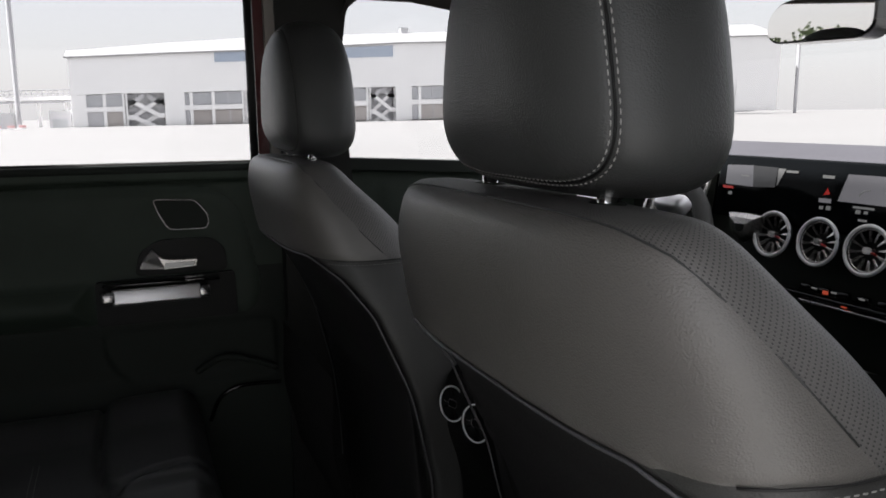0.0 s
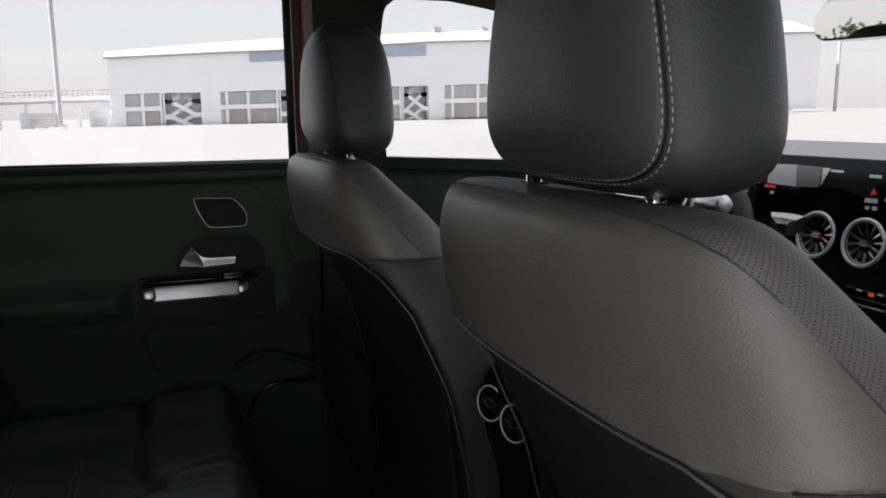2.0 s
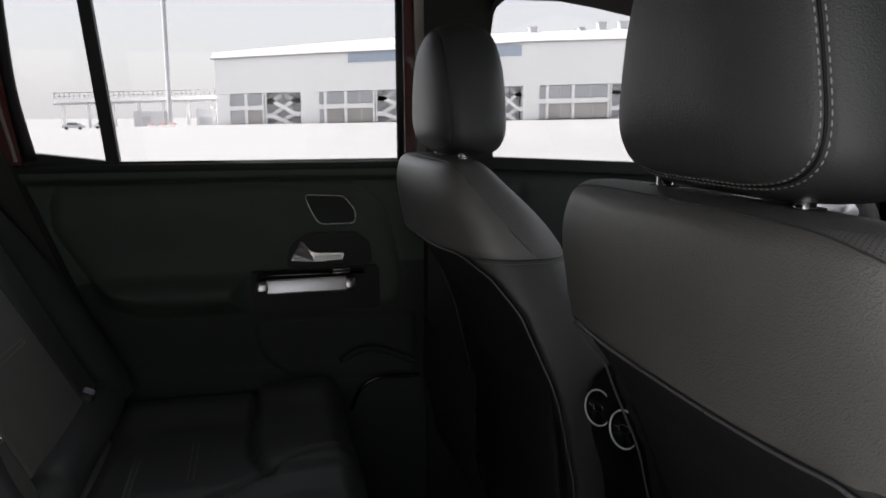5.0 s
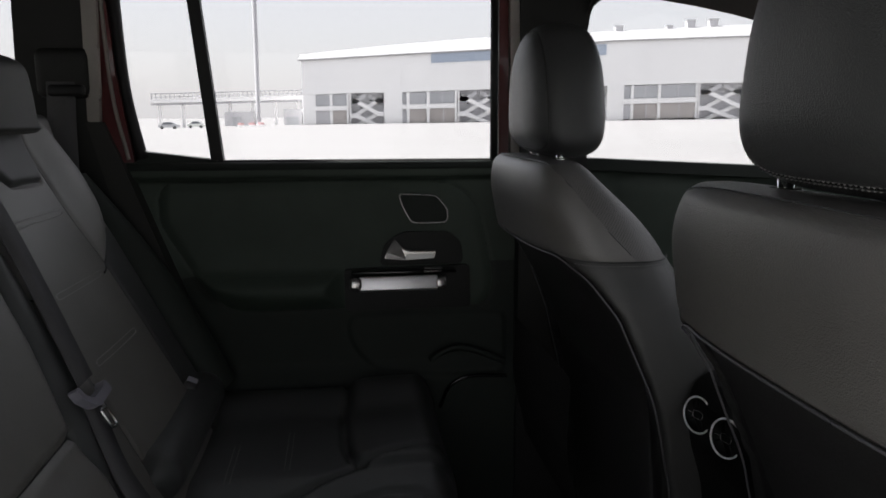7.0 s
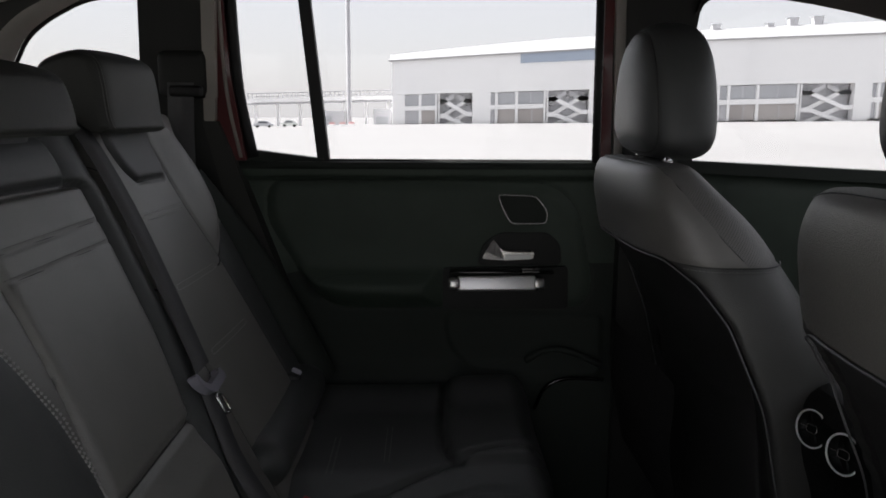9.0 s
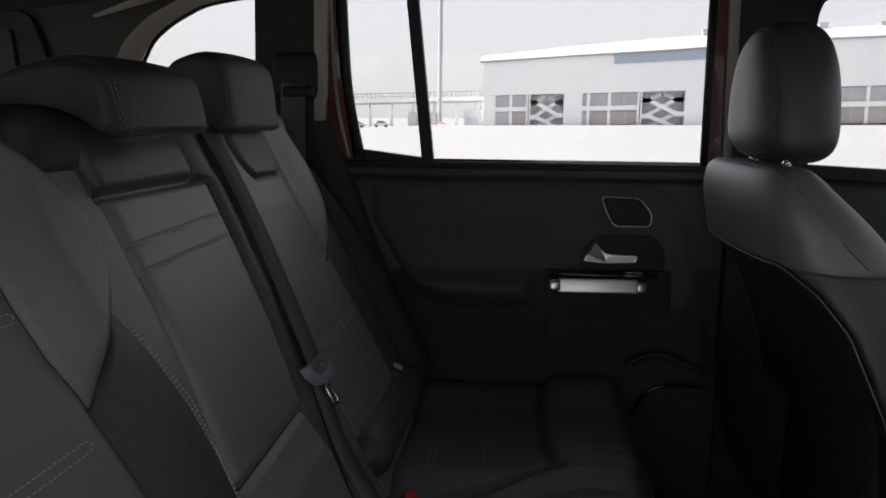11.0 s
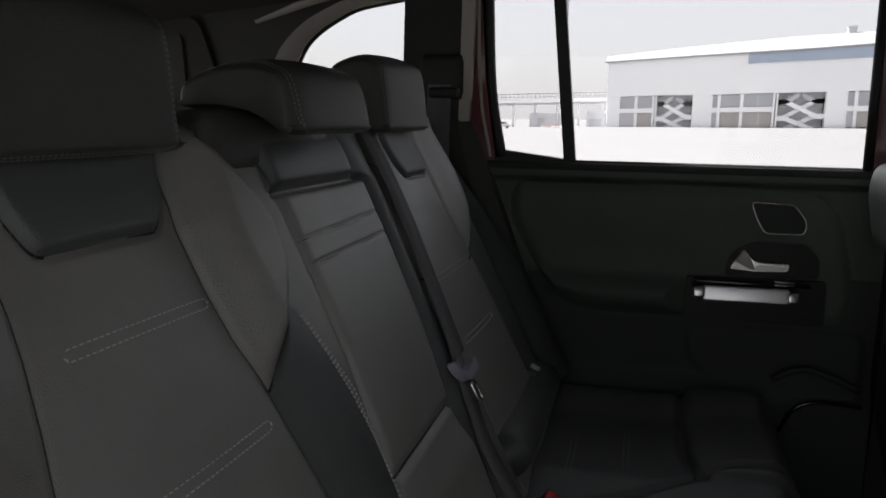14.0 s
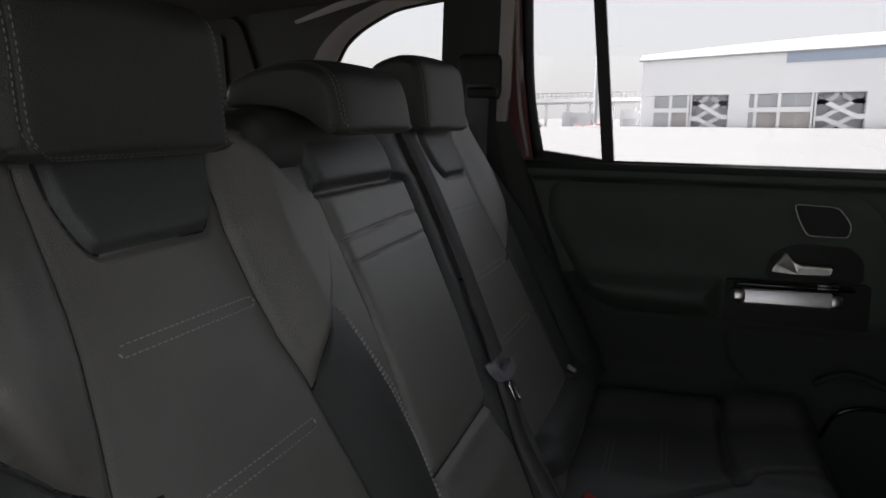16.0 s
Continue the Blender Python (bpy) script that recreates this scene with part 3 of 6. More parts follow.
# rear wall with the tailgate window
part("tailgate", mesh("tailgate", *joined(rbox((0.08, 1.5, 0.78), (-1.56, 0, 0.78), 0.02), rbox((0.08, 1.4, 0.12), (-1.52, 0, 1.49), 0.02), rbox((0.08, 0.22, 0.4), (-1.55, 0.62, 1.32), 0.02), rbox((0.08, 0.22, 0.4), (-1.55, -0.62, 1.32), 0.02))), TRIM_MID, car)
for s in (1, -1):
    # front corner pillar, roof rail, sill, bulkhead side
    a_pillar = spline([(0.16, s * 0.62, 1.560), (0.30, s * 0.63, 1.548), (0.45, s * 0.645, 1.520), (0.62, s * 0.67, 1.445), (0.80, s * 0.71, 1.30), (0.98, s * 0.76, 1.10)], 16)
    part("front_pillar", mesh("front_pillar", *tube(a_pillar, 0.04, 10)), TRIM_TOP, car)
    part("roof_rail", mesh("roof_rail", *joined(rbox((2.0, 0.1, 0.1), (-0.6, s * 0.66, 1.54), 0.03))), HEADLINER, car)
    part("sill", mesh("sill", *rbox((2.3, 0.12, 0.12), (-0.1, s * 0.78, 0.40), 0.03)), RED, car)
    part("door_skin", mesh("door_skin", *(joined(rbox((1.0, 0.05, 0.72), (0.68, s * 0.86, 0.80), 0.02), *([rbox((0.76, 0.05, 0.72), (-0.36, s * 0.86, 0.80), 0.02)]  if s > 0 else [])))), RED, car)
    part("quarter_skin", mesh("quarter_skin", *rbox((0.75, 0.05, 0.75), (-1.17, s * 0.86, 0.80), 0.02)), RED, car)
part("pillar_skin", mesh("pillar_skin", *rbox((0.30, 0.05, 0.72), (0.04, 0.83, 0.78), 0.02)), RED, car)
part("bulkhead", mesh("bulkhead", *rbox((0.06, 1.6, 0.8), (1.25, 0, 0.72), 0.02)), TRIM, car)
windscreen = part("windscreen", mesh("windscreen", *sheet([[(1.22 - 0.78 * k, y * (1 - 0.14 * k), 1.10 + 0.42 * k - 0.0 * k) for y in np.linspace(-0.7, 0.7, 9)] for k in np.linspace(0, 1, 9)])), SCREEN_GLASS, car)
windscreen.visible_shadow = False

# near side of the car, behind and beside the camera: plain pillars and quarter panel
part("near_pillar", mesh("near_pillar", *plate_y([(0.05, 0.45), (0.05, 1.5), (0.19, 1.5), (0.21, 0.45)], -0.72, -0.66), smooth=False), TRIM, car)
# unseen; mirrored from the far side, widened to keep light off the rear seat
part("near_quarter", mesh("near_quarter", *plate_y([(-0.48, 0.45), (-0.55, 0.78), (-0.63, 1.0), (-0.69, 1.2), (-1.1, 1.2), (-1.12, 1.36), (-1.5, 1.5), (-1.5, 0.45)], -0.72, -0.66), smooth=False), TRIM, car)
part("near_rear_pillar", mesh("near_rear_pillar", *plate_y([(-0.70, 1.2), (-0.72, 1.5), (-0.86, 1.5), (-0.86, 1.2)], -0.72, -0.66), smooth=False), TRIM, car)
part("near_jamb", mesh("near_jamb", *plate_y([(-0.47, 0.45), (-0.54, 0.78), (-0.62, 1.0), (-0.675, 1.2), (-0.705, 1.5), (-0.80, 1.5), (-0.80, 0.45)], -0.80, -0.725), smooth=False), RED, car)
g = part("near_quarter_glass", mesh("near_quarter_glass", *plate_y([(-1.10, 1.21), (-1.12, 1.36), (-0.86, 1.45), (-0.86, 1.21)], -0.707, -0.703), smooth=False), GLASS, car)
g.visible_shadow = False

# unseen near front door, added closed to hold back light from that side
near_front = thing("near_front_door", (0.6, -0.72, 0.45), "unseen closed dark front door with its window up", "car door")
part("door_glass", mesh("door_glass", *plate_y([(0.20, 1.17), (0.20, 1.49), (0.45, 1.49), (1.05, 1.15)], -0.707, -0.703), smooth=False), GLASS, near_front)
part("inner_panel", mesh("inner_panel", *plate_y([(0.20, 0.45), (0.20, 1.18), (1.12, 1.15), (1.12, 0.45)], -0.74, -0.70), smooth=False), TRIM_LEATHER, near_front)
part("window_frame", mesh("window_frame", *tube([(0.19, -0.70, 1.17), (0.19, -0.69, 1.49), (0.42, -0.68, 1.50), (1.06, -0.73, 1.15)], 0.016, 8)), RUBBER, near_front)

# the near rear door, out of view, stands wide open beside the camera and shapes its light
open_door = thing("open_rear_door", (0.05, -0.84, 0.4), "open dark red rear door with a black inner panel", "car door")
dm = Matrix.Translation((0.05, -0.84, 0)) @ Matrix.Rotation(radians(87), 4, "Z")
turned = lambda vf: ([tuple(dm @ Vector(v)) for v in vf[0]], vf[1])
part("outer_skin", mesh("outer_skin", *turned(rbox((0.90, 0.04, 0.75), (-0.46, -0.03, 0.80), 0.02))), RED, open_door)
part("inner_panel", mesh("inner_panel", *turned(rbox((0.86, 0.05, 0.74), (-0.46, 0.02, 0.81), 0.02))), TRIM_LEATHER, open_door)
part("window_frame", mesh("window_frame", *turned(joined(rbox((0.03, 0.03, 0.36), (-0.03, 0, 1.35), 0.008), rbox((0.03, 0.03, 0.34), (-0.80, 0, 1.34), 0.008), rbox((0.80, 0.03, 0.03), (-0.42, 0, 1.52), 0.008)))), RUBBER, open_door)

# ---- far side: pillars, quarter panel, window surrounds ----
bpillar = thing("centre_pillar_trim", (0.09, 0.68, 0.5), "black centre pillar trim with grey edge and red jamb", "pillar trim", kind="structure")
part("cover", mesh("cover", *joined(plate_y(rounded([(0.034, 0.45), (0.034, 1.2), (0.03, 1.52), (0.21, 1.52), (0.165, 1.47), (0.155, 1.40), (0.165, 1.19), (0.20, 0.9), (0.22, 0.45)], 0.015, 3), 0.665, 0.72)), smooth=False), TRIM_TOP, bpillar)
part("edge_trim", mesh("edge_trim", *plate_y([(0.018, 1.19), (0.012, 1.52), (0.033, 1.52), (0.036, 1.19)], 0.672, 0.70), smooth=False), GREY_TRIM, bpillar, "warm grey plastic edge trim")
part("jamb", mesh("jamb", *plate_y([(-0.004, 1.185), (-0.006, 1.52), (0.011, 1.52), (0.016, 1.185)], 0.684, 0.72), smooth=False), RED, bpillar, "dark red painted door jamb")
part("seal", mesh("seal", *tube([(-0.012, 0.69, 1.18), (-0.013, 0.69, 1.35), (-0.014, 0.69, 1.52)], 0.008)), RUBBER, bpillar)

cpillar = thing("rear_pillar_trim", (-0.78, 0.68, 0.8), "black rear pillar trim with belt guide and grey edge", "pillar trim", kind="structure")
part("cover", mesh("cover", *plate_y([(-0.86, 1.12), (-0.853, 1.52), (-0.735, 1.52), (-0.728, 1.2), (-0.66, 1.0), (-0.60, 0.78), (-0.86, 0.78)], 0.664, 0.72), smooth=False), TRIM_TOP, cpillar)
part("edge_trim", mesh("edge_trim", *plate_y(rounded([(-0.742, 1.262), (-0.738, 1.52), (-0.712, 1.52), (-0.722, 1.262)], 0.004, 2), 0.655, 0.70), smooth=False), GREY_TRIM, cpillar, "warm grey plastic edge trim")
part("lower_trim", mesh("lower_trim", *plate_y([(-0.745, 1.262), (-0.718, 1.262), (-0.690, 1.19), (-0.62, 1.0), (-0.54, 0.78), (-0.60, 0.78), (-0.68, 1.0)], 0.655, 0.70), smooth=False), TRIM_MID, cpillar)
part("jamb", mesh("jamb", *plate_y([(-0.725, 1.19), (-0.728, 1.35), (-0.732, 1.52), (-0.706, 1.52), (-0.695, 1.35), (-0.672, 1.19)], 0.672, 0.72), smooth=False), RED, cpillar, "dark red painted door jamb")
part("bright_line", mesh("bright_line", *tube(spline([(-0.681, 0.672, 1.195), (-0.703, 0.672, 1.32), (-0.712, 0.672, 1.52)], 14), 0.0035)), GREY_TRIM, cpillar)
part("seal", mesh("seal", *tube(spline([(-0.662, 0.69, 1.195), (-0.686, 0.69, 1.33), (-0.696, 0.69, 1.52)], 14), 0.011)), RUBBER, cpillar)
guide = part("belt_guide", mesh("belt_guide", *rbox((0.09, 0.03, 0.085), (-0.775, 0.655, 1.345), 0.015, 3)), TRIM_TOP, cpillar)
part("guide_slot", mesh("guide_slot", *rbox((0.06, 0.02, 0.02), (-0.765, 0.632, 1.315), 0.006)), RUBBER, guide)
part("height_catch", mesh("height_catch", *plate_y(rounded([(-0.735, 1.30), (-0.735, 1.39), (-0.714, 1.39), (-0.716, 1.30)], 0.008), 0.648, 0.66), smooth=False), GREY_TRIM, cpillar)

quarter = thing("quarter_panel_trim", (-1.1, 0.68, 0.8), "dark load area side trim with arched window", "side trim", kind="structure")
arch = spline([(-1.10, 1.20), (-1.098, 1.33), (-1.081, 1.377), (-1.062, 1.410), (-1.031, 1.437), (-0.995, 1.458), (-0.948, 1.478), (-0.853, 1.494)], 30)
arch_o = spline([(-1.145, 1.20), (-1.140, 1.33), (-1.118, 1.384), (-1.098, 1.414), (-1.060, 1.448), (-1.018, 1.471), (-0.958, 1.494), (-0.853, 1.512)], 30)
part("window_surround", mesh("window_surround", *sheet([[(p[0], 0.675, p[1]) for p in arch], [(p[0] * 0.7 + q[0] * 0.3, 0.655, p[1] * 0.7 + q[1] * 0.3) for p, q in zip(arch, arch_o)], [(q[0], 0.65, q[1]) for q in arch_o]])), GREY_TRIM, quarter, "warm grey arched window surround")
part("seal", mesh("seal", *tube([(p[0] + 0.002, 0.68, p[1] - 0.001) for p in arch], 0.004)), RUBBER, quarter)
side = [(q[0], q[1]) for q in arch_o[:24]] + [(-1.0, 1.56), (-1.55, 1.56), (-1.55, 0.45), (-0.86, 0.45), (-0.86, 1.2)]
part("panel", mesh("panel", *plate_y(side, 0.66, 0.72), smooth=False), TRIM_MID, quarter)
g = part("quarter_glass", mesh("quarter_glass", *plate_y([(-1.16, 1.18), (-1.14, 1.4), (-0.98, 1.52), (-0.84, 1.53), (-0.84, 1.18)], 0.70, 0.704), smooth=False), GLASS, quarter)
g.visible_shadow = False
# load area: belt anchor and rear corner trim seen past the head restraints
corner = thing("rear_corner_trim", (-1.36, 0.65, 1.2), "dark brown rear corner trim with a belt outlet", "trim", kind="structure")
part("cover", mesh("cover", *plate_y(rounded([(-1.54, 1.20), (-1.54, 1.455), (-1.29, 1.462), (-1.235, 1.30), (-1.22, 1.20)], 0.03), 0.648, 0.662), smooth=False), BROWN_TRIM, corner)
part("outlet", mesh("outlet", *plate_y(rounded([(-1.43, 1.30), (-1.43, 1.428), (-1.325, 1.428), (-1.315, 1.30)], 0.012), 0.640, 0.649), smooth=False), TRIM_MID, corner)
# flat black plate; the slot's inner shade is only its colour
part("outlet_slot", mesh("outlet_slot", *plate_y(rounded([(-1.42, 1.335), (-1.42, 1.412), (-1.375, 1.412), (-1.350, 1.38), (-1.360, 1.335)], 0.012), 0.6385, 0.645), smooth=False), RUBBER, corner)
# pale strip added where light falls on the headliner along the roof edge
band = spline([(-1.16, 0.640, 1.452), (-1.10, 0.638, 1.468), (-1.02, 0.632, 1.488), (-0.92, 0.628, 1.508), (-0.853, 0.625, 1.515)], 20)
wide = np.linspace(0.002, 0.030, 20)
part("headliner_light_band", mesh("headliner_light_band", *sheet([[(p[0], p[1] + 0.012, p[2] - 0.004) for p in band], [(p[0], p[1], p[2] + 0.4 * w) for p, w in zip(band, wide)], [(p[0], p[1] + 0.004, p[2] + w) for p, w in zip(band, wide)]])), GREY_TRIM, corner, "warm grey band standing in for light on the headliner's edge")

# ---- far rear door ----
def door_field(x0, x1, z0, z1, nx, nz, fn):
    X, Z = np.meshgrid(np.linspace(x0, x1, nx), np.linspace(z0, z1, nz))
    return np.stack([X, fn(X, Z), Z], 2)


def inside(poly, X, Z):
    """Signed distance to a closed outline, positive inside."""
    P = np.array(poly, float)
    Q = np.roll(P, -1, 0)
    best = np.full(X.shape, 1e9)
    odd = np.zeros(X.shape, bool)
    for (ax, az), (bx, bz) in zip(P, Q):
        ex, ez = bx - ax, bz - az
        t = np.clip(((X - ax) * ex + (Z - az) * ez) / (ex * ex + ez * ez + 1e-12), 0, 1)
        best = np.minimum(best, np.hypot(X - ax - t * ex, Z - az - t * ez))
        cut = ((az > Z) != (bz > Z)) & (X < (bx - ax) * (Z - az) / (bz - az + 1e-12) + ax)
        odd ^= cut
    return np.where(odd, best, -best)


rear_door = thing("rear_door", (-0.35, 0.72, 0.45), "closed black rear door with silver handle and grab bar", "car door")
INSET = rounded([(-0.646, 1.080), (-0.636, 1.150), (-0.09, 1.146), (-0.040, 1.100), (-0.006, 0.95), (-0.024, 0.900), (-0.30, 0.900), (-0.520, 0.902), (-0.575, 0.962)], 0.03)
POCKET = rounded([(-0.303, 0.893), (-0.297, 0.825), (-0.250, 0.772), (-0.10, 0.760), (0.02, 0.760), (0.02, 0.893)], 0.03)
REST = rounded([(-0.60, 0.988), (-0.302, 0.988), (-0.302, 0.893), (-0.50, 0.898), (-0.57, 0.925)], 0.02)


def door_y(X, Z):
    y = np.full(X.shape, 0.700)
    y = y - 0.030 * smooth((Z - 1.15) / 0.012) * (1 - smooth((Z - 1.178) / 0.012)) * 0.6
    d = inside(INSET, X, Z)
    y = y - 0.004 * smooth(d / 0.02) + 0.0025 * np.exp(-(d / 0.003) ** 2)
    a = inside(REST, X, Z)
    y = y - 0.026 * smooth(a / 0.045)
    k = inside(POCKET, X, Z)
    y = y - 0.005 * smooth(k / 0.012) + 0.001 * np.exp(-(k / 0.003) ** 2)
    y = y - 0.02 * smooth((0.80 - Z) / 0.05)
    return y


P = door_field(-0.73, 0.034, 0.45, 1.184, 190, 190, door_y)
rec = np.concatenate([P, inside(INSET, P[..., 0], P[..., 2])[..., None]], 2).reshape(-1, 4)
rec, rest, inset = clip(rec, sheet(P)[1], lambda r: r[3])
rec, low, high = clip(rec, rest, lambda r: r[2] - 0.99 + 0.2 * max(0.0, -r[0] - 0.5))
for nm, fs, mat, text in (("lower_panel", low, TRIM, "hard black lower door trim"), ("upper_panel", high, TRIM_LEATHER, ""), ("inset_panel", inset, TRIM_LEATHER, "soft greenish black inset")):
    v, nf = compact(rec, fs)
    part(nm, mesh(nm, v[:, :3], nf), mat, rear_door, text)
edge = [(p[0], float(door_y(np.array([p[0]]), np.array([p[1]]))[0]) + 0.0004, p[1]) for p in INSET]
part("inset_edge", mesh("inset_edge", *tube(edge, 0.0010, 6, True)), RUBBER, rear_door)
part("top_ledge", mesh("top_ledge", *rbox((0.72, 0.05, 0.016), (-0.355, 0.705, 1.180), 0.006)), TRIM, rear_door)
part("outer_panel", mesh("outer_panel", *rbox((0.74, 0.04, 0.73), (-0.355, 0.78, 0.82), 0.01)), TRIM, rear_door)
part("belt_seal", mesh("belt_seal", *rbox((0.66, 0.012, 0.012), (-0.345, 0.70, 1.186), 0.004)), RUBBER, rear_door)
div = [(-0.575, 1.52), (-0.541, 1.185), (-0.519, 1.185), (-0.553, 1.52)]
part("window_divider", mesh("window_divider", *plate_y(div, 0.692, 0.715), smooth=False), RUBBER, rear_door)
part("corner_ledge", mesh("corner_ledge", *plate_y([(-0.70, 1.16), (-0.70, 1.20), (-0.66, 1.208), (-0.53, 1.192), (-0.53, 1.16)], 0.688, 0.72), smooth=False), TRIM, rear_door)
for nm, o in (("door_glass", [(-0.525, 1.18), (-0.56, 1.53), (0.0, 1.53), (0.0, 1.18)]), ("fixed_glass", [(-0.68, 1.18), (-0.70, 1.53), (-0.57, 1.53), (-0.535, 1.18)])):
    g = part(nm, mesh(nm, *plate_y(o, 0.703, 0.707), smooth=False), GLASS, rear_door)
    g.visible_shadow = False
SPK = rounded([(-0.198, 1.126), (-0.125, 1.123), (-0.102, 1.094), (-0.104, 1.070), (-0.172, 1.070), (-0.188, 1.098)], 0.010)
spk = part("speaker_grille", mesh("speaker_grille", *plate_y(SPK, 0.684, 0.695), smooth=False), TRIM, rear_door)
part("speaker_ring", mesh("speaker_ring", *tube([(p[0], 0.684, p[1]) for p in SPK], 0.0013, 6, True)), SATIN, spk, "thin silver ring")
HND = rounded([(-0.235, 0.988), (-0.225, 1.03), (-0.19, 1.052), (-0.10, 1.052), (-0.075, 1.03), (-0.072, 0.988)], 0.012)
cup = part("handle_recess", mesh("handle_recess", *plate_y(HND, 0.689, 0.697), smooth=False), SATIN_BLACK, rear_door)
LEV = rounded([(-0.226, 1.002), (-0.2225, 1.011), (-0.2075, 1.037), (-0.203, 1.037), (-0.190, 1.0195), (-0.176, 1.0165), (-0.127, 1.0160), (-0.131, 1.0035), (-0.185, 1.001)], [0.003, 0.006, 0.003, 0.004, 0.008, 0.006, 0.003, 0.003, 0.004], 4)
swell = lambda p: 0.668 + 0.010 * smooth((-p[0] - 0.195) / 0.03) + 0.06 * max(0.0, p[1] - 1.012)
lever = part("door_release", mesh("door_release", *prism(LEV, lambda p: (p[0], swell(p), p[1]), lambda p: (p[0], 0.688, p[1])), smooth=False), SATIN, rear_door, "satin silver door release lever")
BARL = rounded([(-0.186, 1.0025), (-0.184, 1.0125), (-0.131, 1.0120), (-0.134, 1.0045)], 0.003, 3)
part("lever_bar", mesh("lever_bar", *prism(BARL, lambda p: (p[0], 0.665, p[1]), lambda p: (p[0], 0.672, p[1])), smooth=False), DARK_SATIN, lever)
part("recess_edge", mesh("recess_edge", *tube([(p[0], 0.6895, p[1]) for p in HND], 0.0007, 6, True)), TRIM, cup)
POD = rounded([(-0.302, 0.902), (-0.302, 0.982), (-0.11, 0.984), (-0.060, 0.986), (-0.058, 0.902)], 0.008)
pod = part("handle_pod", mesh("handle_pod", *joined(plate_y(POD, 0.682, 0.694)), smooth=False), SATIN_BLACK, rear_door, "gloss black grab handle surround")
part("pod_edge", mesh("pod_edge", *tube([(p[0], 0.6825, p[1]) for p in POD], 0.0007, 6, True)), TRIM, pod)
part("pod_ledge", mesh("pod_ledge", *rbox((0.20, 0.03, 0.006), (-0.19, 0.672, 0.979), 0.002)), GLOSS, pod)
part("window_switch", mesh("window_switch", *joined(rbox((0.034, 0.012, 0.0022), (-0.135, 0.658, 0.9865), 0.001), rbox((0.034, 0.010, 0.0022), (-0.135, 0.659, 0.9805), 0.001))), SATIN, pod)
rs = np.stack([np.linspace(-0.555, -0.315, 40), np.zeros(40), np.full(40, 0.970)], 1)
rs[:, 2] -= 0.02 * np.clip((-0.49 - rs[:, 0]) / 0.07, 0, 1) ** 2
rs[:, 1] = [float(door_y(np.array([p[0]]), np.array([p[2]]))[0]) for p in rs]
part("armrest_thread", mesh("armrest_thread", *stitches(rs, np.tile((0, -1.0, 0.1), (40, 1)), 0.0034, 0.0018, 0.0006)), RUBBER, rear_door)
A, B = Vector((-0.292, 0.646, 0.961)), Vector((-0.110, 0.662, 0.957))
turn = Euler((radians(-14), 0, math.atan2(B.y - A.y, B.x - A.x) * 0.4))
bar = part("grab_bar", mesh("grab_bar", *rbox((0.150, 0.014, 0.0285), (A + B) / 2, 0.004, 3, turn)), ALU, rear_door, "brushed aluminium grab bar")
for k, end in ((0, A), (1, B)):
    d = (B - A).normalized() * (1 if k == 0 else -1)
    part("bar_sleeve", mesh("bar_sleeve", *rbox((0.022, 0.018, 0.021), end + d * 0.010, 0.004, 2, turn)), SATIN, bar)
    part("bar_foot", mesh("bar_foot", *rbox((0.012, 0.04, 0.013), end + d * 0.008 + Vector((0, 0.02, 0)), 0.003, 2, turn)), SATIN, bar)
part("pocket_rim", mesh("pocket_rim", *tube(spline([(-0.14, 0.672, 0.800), (-0.10, 0.668, 0.822), (-0.06, 0.668, 0.820), (0.01, 0.672, 0.790)], 20), 0.006)), TRIM, rear_door)
part("bass_speaker", mesh("bass_speaker", *tube(spline([(-0.12, 0.672, 0.70), (-0.10, 0.668, 0.745), (-0.06, 0.667, 0.764), (0.015, 0.668, 0.762)], 20), 0.004)), GLOSS, rear_door)

front_door = thing("front_door", (0.6, 0.70, 0.45), "closed black front door panel below its window", "car door")
FIN = rounded([(0.22, 0.8), (0.225, 1.152), (0.30, 1.158), (0.9, 1.12), (0.9, 0.8)], 0.03)


def front_y(X, Z):
    d = inside(FIN, X, Z)
    return 0.69 - 0.005 * smooth(d / 0.03) + 0.003 * np.exp(-(d / 0.004) ** 2) - 0.02 * smooth((Z - 1.165) / 0.015)


P = door_field(0.17, 1.15, 0.45, 1.185, 100, 90, front_y)
P[..., 2] -= 0.05 * np.clip(P[..., 0] - 0.2, 0, 1) * (P[..., 2] > 1.0) * (P[..., 2] - 1.0) / 0.185
part("door_panel", mesh("door_panel", *sheet(P)), TRIM_LEATHER, front_door)
part("top_ledge", mesh("top_ledge", *plate_y([(0.16, 1.17), (0.16, 1.192), (1.15, 1.145), (1.15, 1.12)], 0.668, 0.72), smooth=False), TRIM, front_door)
g = part("door_glass", mesh("door_glass", *plate_y([(0.165, 1.18), (0.165, 1.53), (0.45, 1.5), (1.1, 1.14)], 0.703, 0.707), smooth=False), GLASS, front_door)
g.visible_shadow = False
top_rail = spline([(0.165, 1.44), (0.180, 1.485), (0.26, 1.498), (0.40, 1.488), (0.525, 1.450), (0.75, 1.32), (0.95, 1.14)], 30)
part("window_frame", mesh("window_frame", *sheet([[(p[0], 0.69, p[1]) for p in top_rail], [(p[0] - 0.01, 0.66, p[1] + 0.02) for p in top_rail], [(p[0], 0.63, p[1] + 0.07) for p in top_rail]])), TRIM_TOP, front_door)
